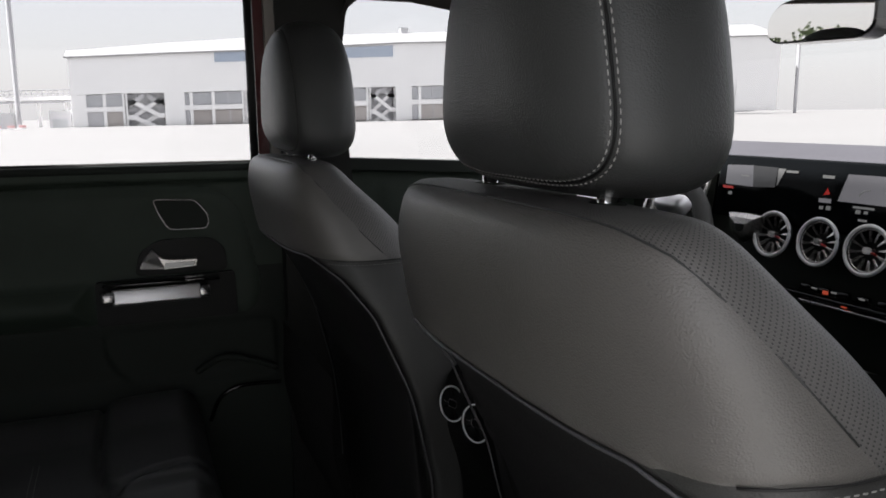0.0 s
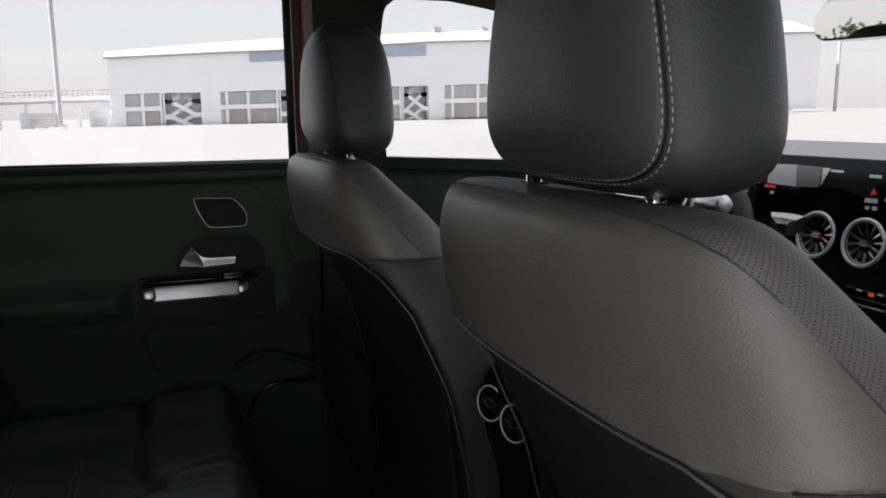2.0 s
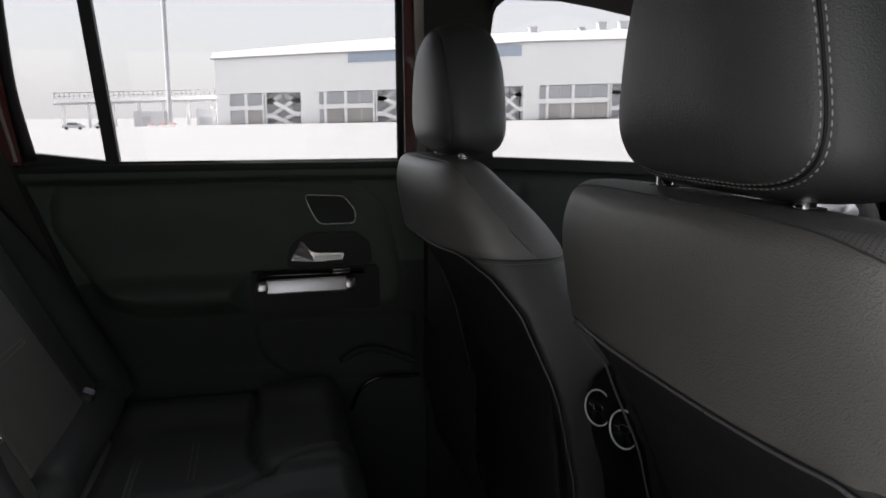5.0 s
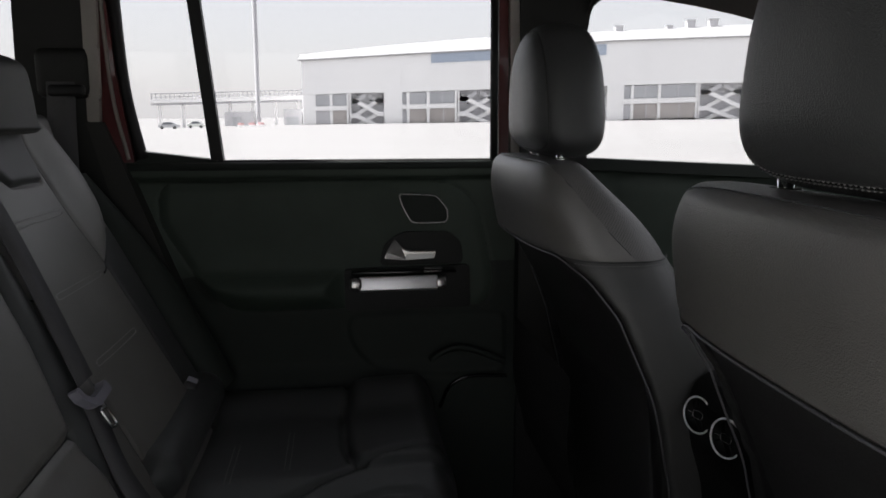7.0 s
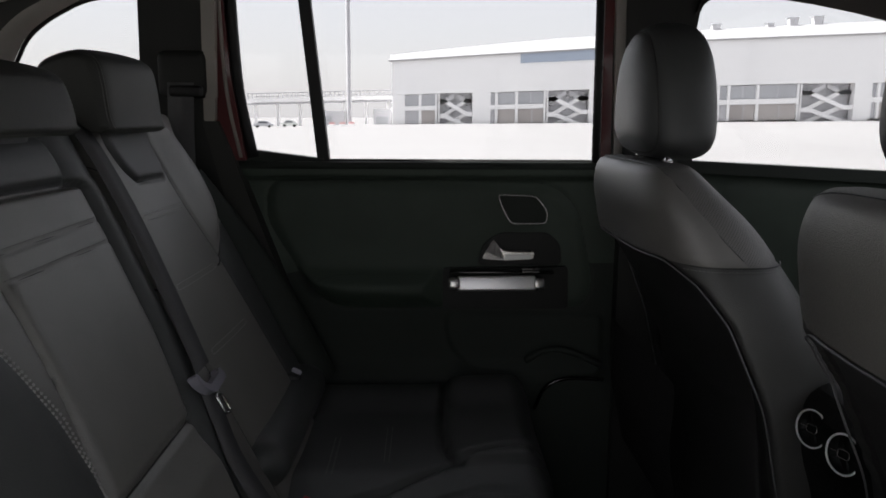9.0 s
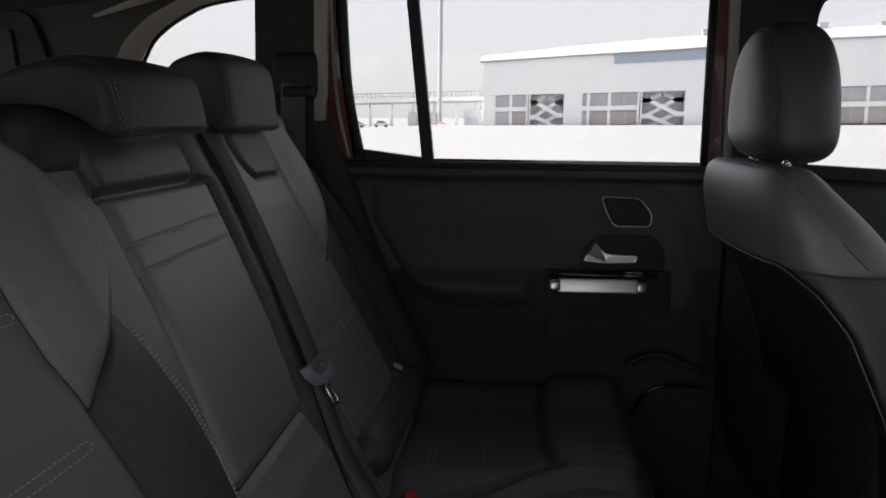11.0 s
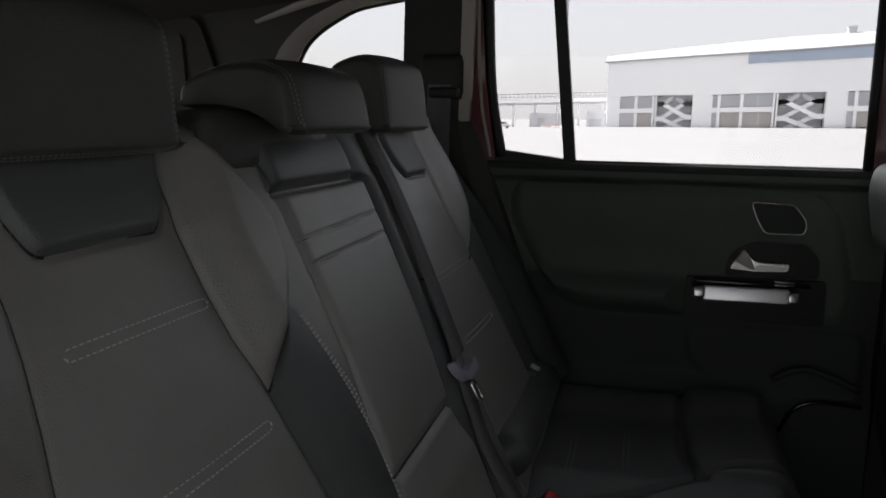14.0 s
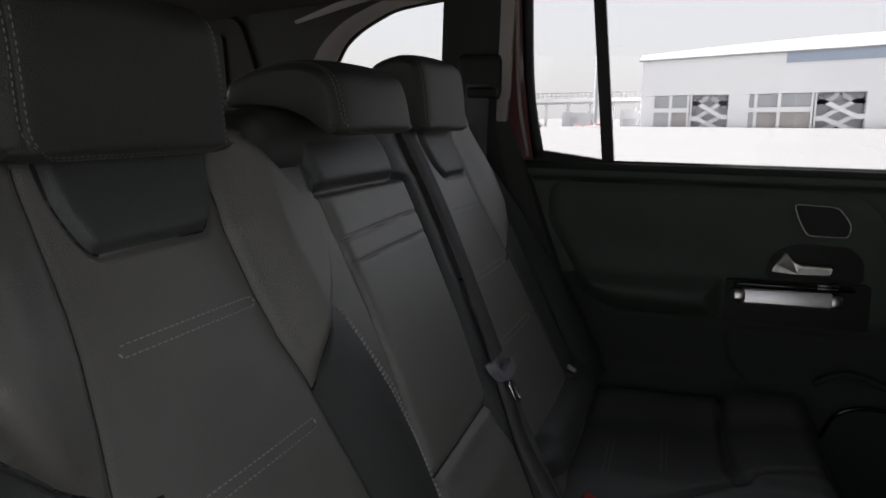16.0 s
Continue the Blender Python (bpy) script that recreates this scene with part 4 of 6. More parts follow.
# ---- front seats ----
REAR = [(0.55, 0.04), (0.8, 0.0149), (1.0, -0.0061), (1.07, -0.0238), (1.10, -0.0388), (1.14, -0.0457), (1.18, -0.0535), (1.23, -0.044)]
FRONT = [(0.55, 0.31), (0.7, 0.28), (0.9, 0.2385), (1.0, 0.1967), (1.075, 0.154), (1.14, 0.1092), (1.165, 0.0815), (1.185, 0.0600), (1.20, 0.043), (1.23, 0.022)]
WIDE = [(0.55, 0.24), (0.9, 0.266), (1.0, 0.259), (1.06, 0.247), (1.09, 0.232), (1.137, 0.2195), (1.165, 0.2085), (1.185, 0.1985), (1.205, 0.1825), (1.23, 0.1550)]
EDGE_NEAR = [(0.5, 0.14), (0.7, 0.135), (0.8, 0.125), (0.927, 0.095), (1.030, 0.045), (1.074, 0.008), (1.103, -0.030), (1.3, -0.030)]
EDGE_FAR = [(0.5, 0.122), (0.7, 0.118), (0.8, 0.109), (0.927, 0.079), (1.030, 0.036), (1.074, 0.004), (1.103, -0.030), (1.3, -0.030)]
ZT, RT = 1.2205, 0.0150
SH = 1.103                    # top edge of the hard back shell


def eased(z, table):
    """A table read with its corners rounded off."""
    return float(np.mean([lerp(z + d, table) for d in np.linspace(-0.022, 0.022, 9)]))


def section(xr, xf, w, n, k):
    a = np.linspace(0, 2 * math.pi, 721)
    cx, d = (xr + xf) / 2, (xf - xr) / 2
    x = cx - d * np.sign(np.cos(a)) * np.abs(np.cos(a)) ** (2 / n)
    o = w * np.sign(np.sin(a)) * np.abs(np.sin(a)) ** (2 / n)
    s = np.r_[0, np.cumsum(np.hypot(np.diff(x), np.diff(o)))]
    e = np.linspace(0, s[-1], k + 1)[:-1]
    return np.interp(e, s, x), np.interp(e, s, o)


def seat_rows(k):
    rows = []
    for z in np.r_[np.linspace(0.56, 1.0, 60), np.linspace(1.004, ZT - RT, 52)]:
        x, o = section(eased(z, REAR), eased(z, FRONT), eased(z, WIDE), 3.0, k)
        rows.append(np.stack([x, o, np.full(k, z)], 1))
    z0 = ZT - RT
    (xr, sr), (xf, sf), (w, sw) = ((eased(z0, T), (eased(z0, T) - eased(z0 - 0.006, T)) / 0.006) for T in (REAR, FRONT, WIDE))
    for f in np.linspace(0.12, 1, 9) * math.pi / 2:
        i, h = RT * (1 - math.cos(f)), RT * math.sin(f)
        x, o = section(xr + sr * h + i, xf + sf * h - i * 0.5, w + sw * h - i * 0.7, 3.0, k)
        rows.append(np.stack([x, o, np.full(k, z0 + h)], 1))
    last = rows[-1]
    mid = np.array([last[:, 0].mean(), 0.0, ZT])
    for f in (0.6, 0.3, 0.0):
        r = last.copy()
        r[:, 0] = mid[0] + (last[:, 0] - mid[0]) * f
        r[:, 1] = last[:, 1] * (0.85 + 0.15 * f)
        r[:, 2] = ZT + 0.002 * (1 - f)
        rows.append(r)
    return np.array(rows)


SEAM_X = [(1.05, 0.112), (1.118, 0.047), (1.136, 0.030), (1.152, 0.018), (1.164, 0.007), (1.175, -0.002), (1.187, -0.010), (1.198, -0.018), (1.207, -0.024), (1.214, -0.031), (1.221, -0.034)]
CAP = lambda x, z: (x - lerp(z, SEAM_X)) * 0.72


def crossing(P, N, f, columns, rows):
    """Where f changes sign along each column."""
    pts, nrm = [], []
    for i in columns:
        for j in rows:
            a, b = f(P[j, i]), f(P[j + 1, i])
            if a < 0 <= b:
                t = a / (a - b)
                pts.append(P[j, i] * (1 - t) + P[j + 1, i] * t)
                nrm.append(N[j, i])
                break
    return np.array(pts), np.array(nrm)


def normals_of(P, wrap=True):
    du = (np.roll(P, -1, 1) - np.roll(P, 1, 1)) if wrap else np.gradient(P, axis=1)
    dv = np.gradient(P, axis=0)
    n = np.cross(du, dv)
    return n / (np.linalg.norm(n, axis=2, keepdims=True) + 1e-9)


def front_seat(yc, label, dz, yh, level, back, SHELL_EDGE):
    seat = thing("front_seat", (0.2, yc, 0.42), label, "car seat", "front seats")
    K = 208
    P = seat_rows(K)
    P[..., 0] -= back * smooth((0.06 - P[..., 0]) / 0.10)
    lev = lambda x: SH + (level - SH) * smooth((x + 0.045) / 0.06)
    N = normals_of(P)
    centre = P.mean(axis=1, keepdims=True)
    if np.mean(np.sum(N * (P - centre), axis=2)) < 0:
        N = -N
    x, z = P[..., 0], P[..., 2]
    f = CAP(x, z)
    edge = lerp(z, SHELL_EDGE)
    shellness = np.minimum((SH - z), (edge - x) * 0.7)
    inset = (0.008 + np.clip(0.30 * (SH - z), 0, 0.060)) * smooth((shellness + 0.004) / 0.008)
    inset = inset + 0.0025 * np.exp(-((z - lev(x)) / 0.003) ** 2) * (x > edge + 0.004) * (f < 0.08)
    seam, seam_n = crossing(P, N, lambda p: CAP(p[0], p[2]), range(K), range(60, P.shape[0] - 1))
    D = P - N * inset[..., None]
    D = D + np.array([0, yc, dz])
    uu = np.r_[0, np.cumsum(np.linalg.norm(np.diff(P[95], axis=0), axis=1))]
    vv = np.r_[0, np.cumsum(np.linalg.norm(np.diff(P[:, K // 3], axis=0), axis=1))]
    UV = np.stack(np.meshgrid(uu, vv), 2)
    rec = np.concatenate([D, P, UV], 2).reshape(-1, 8)
    _, faces = sheet(D, True)
    rec, rest, hard = clip(rec, faces, lambda r: min(SH - r[5], float(lerp(r[5], SHELL_EDGE)) - r[3]))
    rec, upper, flank = clip(rec, rest, lambda r: lev(r[3]) - r[5])
    rec, front, cap = clip(rec, upper, lambda r: -CAP(r[3], r[5]))
    for name, fs, mat, text in (("back_shell", hard, SHELL, "hard black plastic back shell"), ("side_cover", flank, FLANK_SHADED, ""), ("back_cover", cap, LEATHER, ""), ("perforated_cover", front, LEATHER_PERF, "perforated black leather shoulder")):
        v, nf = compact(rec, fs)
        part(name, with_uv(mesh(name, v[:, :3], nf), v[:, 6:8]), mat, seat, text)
    shift = np.array([0, yc, dz])
    # dark tubes for the arched seam's shade, pale rim along the shell, thread on the level seam
    for s in (1, -1):
        line = np.array(sorted([tuple(p) for p, m in zip(seam + seam_n * 0.0003, seam_n) if p[1] * s >= 0 and p[2] > lev(p[0])], key=lambda p: 0.02 * abs(p[1]) - p[2]))
        part("seam_shade_line", mesh("seam_shade_line", *tube(line[::2] + shift, 0.0007, 6)), LEATHER_SHADED, seat)
    rim = []
    for j in range(P.shape[0]):
        zz = P[j, 0, 2]
        if 0.62 < zz < SH - 0.002:
            e = float(lerp(zz, SHELL_EDGE))
            half = P[j, :K // 2]
            i = int(np.argmin(np.abs(half[:, 0] - e) + 10 * (half[:, 1] < 0.05)))
            rim.append((e, float(np.interp(e, half[:K // 2 + 1, 0], half[:, 1])), zz))
    rim = np.array(rim)
    top_row = int(np.argmin(np.abs(P[:, 0, 2] - SH)))
    top = [(float(np.interp(o, P[top_row, :K // 4, 1], P[top_row, :K // 4, 0])) + 0.001, o, SH - 0.0005) for o in np.linspace(0, rim[-1][1], 24)]
    right = [tuple(p) for p in rim] + top[::-1]
    loop = [(p[0], p[1] + yc, p[2] + dz) for p in right] + [(p[0], -p[1] + yc, p[2] + dz) for p in right[::-1][1:]]
    loop = spline(loop[::3] + [loop[-1]], 150)
    part("shell_rim", mesh("shell_rim", *tube(loop, 0.0013, 6)), RIM_HIGHLIGHT, seat, "thin shell edge with its highlight in a paler colour")
    for s in (1, -1):
        row, rn = crossing(P, N, lambda p: p[2] - lev(p[0]) + 0.005, range(K), range(40, P.shape[0] - 1))
        sel = [i for i in range(len(row)) if row[i, 1] * s > 0.12 and -0.012 < row[i, 0] < 0.125]
        sel.sort(key=lambda i: row[i, 0])
        if len(sel) > 3:
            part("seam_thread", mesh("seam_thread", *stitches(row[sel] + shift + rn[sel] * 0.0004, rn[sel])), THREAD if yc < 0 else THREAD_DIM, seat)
            part("seam_shade_line", mesh("seam_shade_line", *tube(row[sel] + shift + np.array([0, 0, 0.005]) - rn[sel] * 0.0002, 0.0008, 6)), SHELL, seat)
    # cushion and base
    part("cushion", mesh("cushion", *rbox((0.50, 0.50, 0.16), (0.42, yc, 0.68), 0.06, 5, Euler((0, radians(-6), 0)))), LEATHER_SHADED, seat)
    part("seat_base", mesh("seat_base", *joined(rbox((0.46, 0.42, 0.12), (0.40, yc, 0.555), 0.03), rbox((0.5, 0.04, 0.08), (0.38, yc - 0.18, 0.465), 0.01), rbox((0.5, 0.04, 0.08), (0.38, yc + 0.18, 0.465), 0.01))), SHELL, seat)
    part("map_net", mesh("map_net", *sheet([[(float(lerp(zz, REAR)) - 0.004 - 0.012 * math.sin((zz - 0.7) / 0.22 * math.pi) ** 2, yc + o, zz) for o in np.linspace(-0.17, 0.17, 13)] for zz in np.linspace(0.70, 0.92, 12)])), CARPET, seat)
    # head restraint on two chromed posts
    head = part("head_restraint", mesh("head_restraint", *sheet(head_rows(yh, dz), True)), LEATHER_SHADED, seat)
    for d in (-0.0018, 0.0018) if yc < 0 else (0.0,):
        R, RN = head_ring(yh, -0.0210 + d, dz)
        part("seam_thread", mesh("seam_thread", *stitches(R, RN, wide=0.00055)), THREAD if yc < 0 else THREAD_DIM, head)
    # black tube drawn for the shade in the deep seam
    R, RN = head_ring(yh, -0.0210, dz)
    part("seam_shade_line", mesh("seam_shade_line", *tube(R - RN * 0.0005, 0.0009, 6)), RUBBER, head)
    for s in (1, -1):
        post = part("post", mesh("post", *tube([(0.004, yc + s * 0.075, 1.15), (0.004, yc + s * 0.075, 1.26)], 0.0058, 14)), CHROME, seat, "chrome post")
        part("collar", mesh("collar", *tube([(0.004, yc + s * 0.075, 1.214), (0.004, yc + s * 0.075, 1.2225 + dz)], 0.0110, 14)), TRIM, post)
    return seat


HC, HX0, HX1 = 1.3005, -0.044, 0.074


def head_section(x, k=96):
    """Outline of the head restraint at depth x: offsets across, heights."""
    X = (x - (HX0 + HX1) / 2) / ((HX1 - HX0) / 2)
    e = 2.6 if X < 0 else 3.0
    g = max(0.0, 1 - abs(X) ** e) ** (1 / e)
    a = np.linspace(0, 2 * math.pi, 721)
    up = np.sin(a) > 0
    n = np.where(up, 2.6, 4.0)
    o = np.sign(np.cos(a)) * np.abs(np.cos(a)) ** (2 / n) * 0.123
    z = np.where(up, 0.117, 0.0755) * np.sign(np.sin(a)) * np.abs(np.sin(a)) ** (2 / n)
    s = np.r_[0, np.cumsum(np.hypot(np.diff(o), np.diff(z)))]
    at = np.linspace(0, s[-1], k + 1)[:-1]
    o, z = np.interp(at, s, o), np.interp(at, s, z)
    o = o * (1.03 - 0.26 * np.clip((z + 0.075) / 0.17, 0, 1))
    z = z - 0.05 * (x + 0.03) * smooth(-z / 0.06)
    return o * (0.12 + 0.88 * g) * (g > 0), z * (0.12 + 0.88 * g) * (g > 0)


def head_rows(yc, dz):
    rows = []
    xs_ = sorted([(HX0 + HX1) / 2 + (HX1 - HX0) / 2 * math.sin(s * math.pi / 2) for s in np.linspace(-1, 1, 45)] + [-0.0210, -0.0225, -0.0195, -0.025, -0.017])
    for x in xs_:
        o, z = head_section(x)
        k = 1 - 0.017 * math.exp(-((x + 0.0210) / 0.0018) ** 2)
        lean = -0.02 * z
        rows.append(np.stack([x + lean * smooth((0.07 - x) / 0.07), yc + o * k, HC + dz + z * k], 1))
    return np.array(rows)


def head_ring(yc, x, dz):
    o, z = head_section(x)
    P = np.stack([x - 0.02 * z, yc + o, HC + dz + z], 1)
    n = np.stack([np.zeros_like(o), o, z], 1)
    n /= np.linalg.norm(n, axis=1, keepdims=True)
    n[:, 0] = -0.25
    return np.vstack([P, P[:1]]), np.vstack([n, n[:1]])


front_seat(-0.354, "black leather passenger seat with grey stitched head restraint", 0.0, -0.364, 1.116, 0.0, EDGE_NEAR)
front_seat(0.3655, "black leather driver seat with perforated shoulder panel", -0.010, 0.370, 1.100, 0.010, EDGE_FAR)

# ---- rear bench ----
SLOPE = lambda y, z: -0.170 + 0.037 * y - 0.5 * z
UPN = np.array([0.894, -0.03, 0.447])


def pillow(d, r):
    """Rounded edge: 0 at the rim, 1 at r inside it."""
    t = np.clip(d / r, 0, 1)
    return np.sqrt(1 - (1 - t) ** 2)


INNER = rounded([(0.080, 1.285), (0.148, 1.236), (0.181, 1.196), (0.195, 1.150), (0.179, 1.112), (0.100, 1.036), (0.03, 1.09), (0.03, 1.155), (0.04, 1.27)], [0.02, 0.025, 0.025, 0.02, 0.02, 0.006, 0.02, 0.02, 0.02])
OUTER = rounded([(0.140, 1.275), (0.190, 1.240), (0.215, 1.180), (0.210, 1.120), (0.172, 1.068), (0.106, 1.028), (0.03, 1.09), (0.03, 1.155), (0.05, 1.27)], 0.02)
FLAP = rounded([(-0.085, 1.262), (-0.081, 1.205), (-0.070, 1.177), (0.056, 1.178), (0.079, 1.199), (0.100, 1.262)], 0.010)
FLAP_FAR = [(0.86 * q - 0.028, z) for q, z in FLAP]
PANEL_IN = lambda z, q=1.0: np.where(np.asarray(q) > 0, lerp(z, [(0.7, 0.118), (0.95, 0.112), (1.038, 0.098), (1.083, 0.082), (1.127, 0.076), (1.176, 0.076), (1.26, 0.100)]), lerp(z, [(0.7, 0.160), (0.95, 0.145), (1.054, 0.134), (1.085, 0.124), (1.122, 0.114), (1.148, 0.109), (1.26, 0.100)]))
DOUBLE = lambda z: lerp(z, [(0.7, 0.200), (0.89, 0.211), (0.945, 0.221), (0.996, 0.222), (1.052, 0.203), (1.089, 0.187), (1.12, 0.176)])
NEAR_REACH = lambda z: np.where(z < 1.10, DOUBLE(z) + 0.004, lerp(z, [(1.09, 0.198), (1.146, 0.204), (1.19, 0.193), (1.229, 0.164), (1.285, 0.09)]))
FAR_REACH = lambda z: lerp(z, [(0.7, 0.200), (0.85, 0.178), (1.0, 0.128), (1.118, 0.114), (1.25, 0.084), (1.285, 0.08)])


def outer_h(q, z, inner):
    """Relief of an outer seat back; q runs from its middle towards the car's centre. inner: height of the wing on that side."""
    h = np.zeros(q.shape)
    c = PANEL_IN(z, q)
    a = np.abs(q)
    groove = np.exp(-((a - c) / 0.0045) ** 2) * (z < 1.27)
    h = h - 0.0025 * groove + 0.004 * np.cos(np.clip(a / c, 0, 1) * math.pi / 2)
    d = np.where(q > 0, inside(INNER, a, z), inside(OUTER, a, z))
    tall = np.where(q > 0, inner, 0.030 if inner > 0.02 else 0.018)
    h = h + tall * pillow(np.maximum(d, 0), 0.020) * smooth((a - c + 0.012) / np.where(q > 0, 0.065, 0.09))
    low = (1 - smooth((d + 0.01) / 0.012)) * smooth((a - c) / 0.02)
    h = h + low * (0.012 if inner > 0.02 else 0.002) * smooth((1.12 - z) / 0.05) * np.sin(np.clip((a - c) / 0.13, 0, 1) * math.pi)
    db = DOUBLE(z)
    h = h - 0.004 * np.exp(-((q - db) / 0.003) ** 2) * (z < 1.095) * (d < -0.002)
    fl = inside(FLAP if inner > 0.02 else FLAP_FAR, q, z)
    h = h + 0.005 * pillow(np.maximum(fl, 0), 0.012) - 0.005 * np.exp(-(fl / 0.003) ** 2)
    h = h + 0.008 * smooth((z - 1.22) / 0.05)
    reach = NEAR_REACH(z) if inner > 0.02 else FAR_REACH(z)
    rim = np.minimum(np.minimum(reach - q, q + 0.245), 1.285 - 0.40 * np.maximum(0, q - 0.08) - z)
    return h - 0.05 * (1 - pillow(np.maximum(rim, 0), np.where((q > 0) & (z < 1.10) & (inner > 0.02), 0.005, 0.025)))


MID_L = lambda z: lerp(z, [(0.70, -0.140), (0.89, -0.115), (0.959, -0.096), (1.007, -0.085), (1.06, -0.079), (1.181, -0.076), (1.236, -0.094), (1.27, -0.098)])
MID_R = lambda z: lerp(z, [(0.70, 0.072), (0.835, 0.098), (0.912, 0.106), (0.96, 0.123), (1.011, 0.139), (1.119, 0.154), (1.186, 0.158), (1.196, 0.130), (1.25, 0.115)])
MID_E = lambda z: lerp(z, [(0.70, 0.100), (0.80, 0.115), (0.852, 0.132), (0.90, 0.165), (0.966, 0.195), (1.12, 0.204), (1.26, 0.214)])
CREASES = (lambda y: 1.141 + 0.026 * y, lambda y: 1.115 + 0.022 * y)


def mid_h(y, z):
    """Relief of the narrow middle back: flat strip, sewn panel, padded roll, lower pad, side bolster."""
    dl, dr = y - MID_L(z), MID_R(z) - y
    d = np.minimum(dl, dr)
    h = 0.007 * pillow(np.maximum(d, 0), 0.016) - 0.0035 * np.exp(-(d / 0.0028) ** 2)
    h = h + 0.003 * pillow(np.maximum(-dl, 0), 0.020) * (dl < 0)
    h = h + 0.010 * np.sin(np.clip(-dr / (MID_E(z) - MID_R(z)), 0, 1) * math.pi)
    for c in CREASES:
        h = h - 0.0022 * np.exp(-((z - c(y)) / 0.0016) ** 2) * (d > 0)
    h = h - 0.007 * np.exp(-((z - 0.907 - 0.03 * y) / 0.005) ** 2) * (d > -0.004)
    h = h + 0.010 * smooth((0.900 - z) / 0.05) * (d > 0)
    h = h - 0.010 * np.exp(-((z - 1.190) / 0.004) ** 2) * (d > -0.01)
    roll = np.clip(1 - ((z - 1.220) / 0.029) ** 2, 0, 1)
    h = h + 0.009 * np.sqrt(roll) * pillow(np.maximum(np.minimum(y + 0.094, 0.124 - y), 0), 0.02)
    rim = np.minimum(np.minimum(y + 0.20, MID_E(z) + 0.004 - y), 1.268 - z)
    return h - 0.002 - 0.035 * (1 - pillow(np.maximum(rim, 0), 0.016))


def back_sheet(y0, y1, z0, z1, ny, nz, fn):
    Y, Z = np.meshgrid(np.linspace(y0, y1, ny), np.linspace(z0, z1, nz))
    H = fn(Y, Z)
    P = np.stack([SLOPE(Y, Z) + H * 0.9, Y, Z + H * 0.45], 2)
    # skirt back to the seat's rear face
    def skirt(row):
        q = row.copy()
        q[:, 0] -= 0.10
        return q
    P = np.concatenate([skirt(P[0])[None], P, skirt(P[-1])[None]], 0)
    L, R = P[:, 0].copy(), P[:, -1].copy()
    L[:, 0] -= 0.09
    R[:, 0] -= 0.09
    return np.concatenate([L[:, None], P, R[:, None]], 1)


def on_back(q, z, fn, y_of):
    q, z = np.asarray(q, float), np.asarray(z, float)
    h = fn(q, z)
    y = y_of(q)
    return np.stack([SLOPE(y, z) + h * 0.9 + 0.0007, y, z + h * 0.45], 1)


def stitched_box(parent, q0, q1, z, fn, y_of, gap=0.0075):
    """A long narrow stitched outline across the seat back."""
    o = rounded([(q0, z - gap / 2), (q1, z - gap / 2), (q1, z + gap / 2), (q0, z + gap / 2)], 0.004, 3)
    o = np.array(o + o[:1])
    e = np.r_[0, np.cumsum(np.hypot(*np.diff(o, axis=0).T))]
    t = np.linspace(0, e[-1], 90)
    p = on_back(np.interp(t, e, o[:, 0]), np.interp(t, e, o[:, 1]), fn, y_of)
    part("seam_thread", mesh("seam_thread", *stitches(p, np.tile(UPN, (len(p), 1)), 0.0042, 0.0018, 0.0010, 0.0005)), THREAD, parent)


bench = thing("rear_bench", (-0.5, 0, 0.45), "black leather three-place rear bench with stitched bands", "car seat")


def cut_parts(P, fields):
    """Cut a padded grid along the zero lines of fields in turn; the faces above zero leave as one part each, the rest is last."""
    pad = lambda A: np.pad(A, 1, mode="edge")
    rec = np.concatenate([P] + [pad(A)[..., None] for A in fields], 2).reshape(-1, 3 + len(fields))
    _, faces = sheet(P)
    out = []
    for k in range(len(fields)):
        rec, faces, taken = clip(rec, faces, lambda r: r[3 + k])
        out.append(taken)
    made = []
    for fs in out + [faces]:
        v, nf = compact(rec, fs)
        made.append((v[:, :3] if len(nf) else [], nf))
    return made


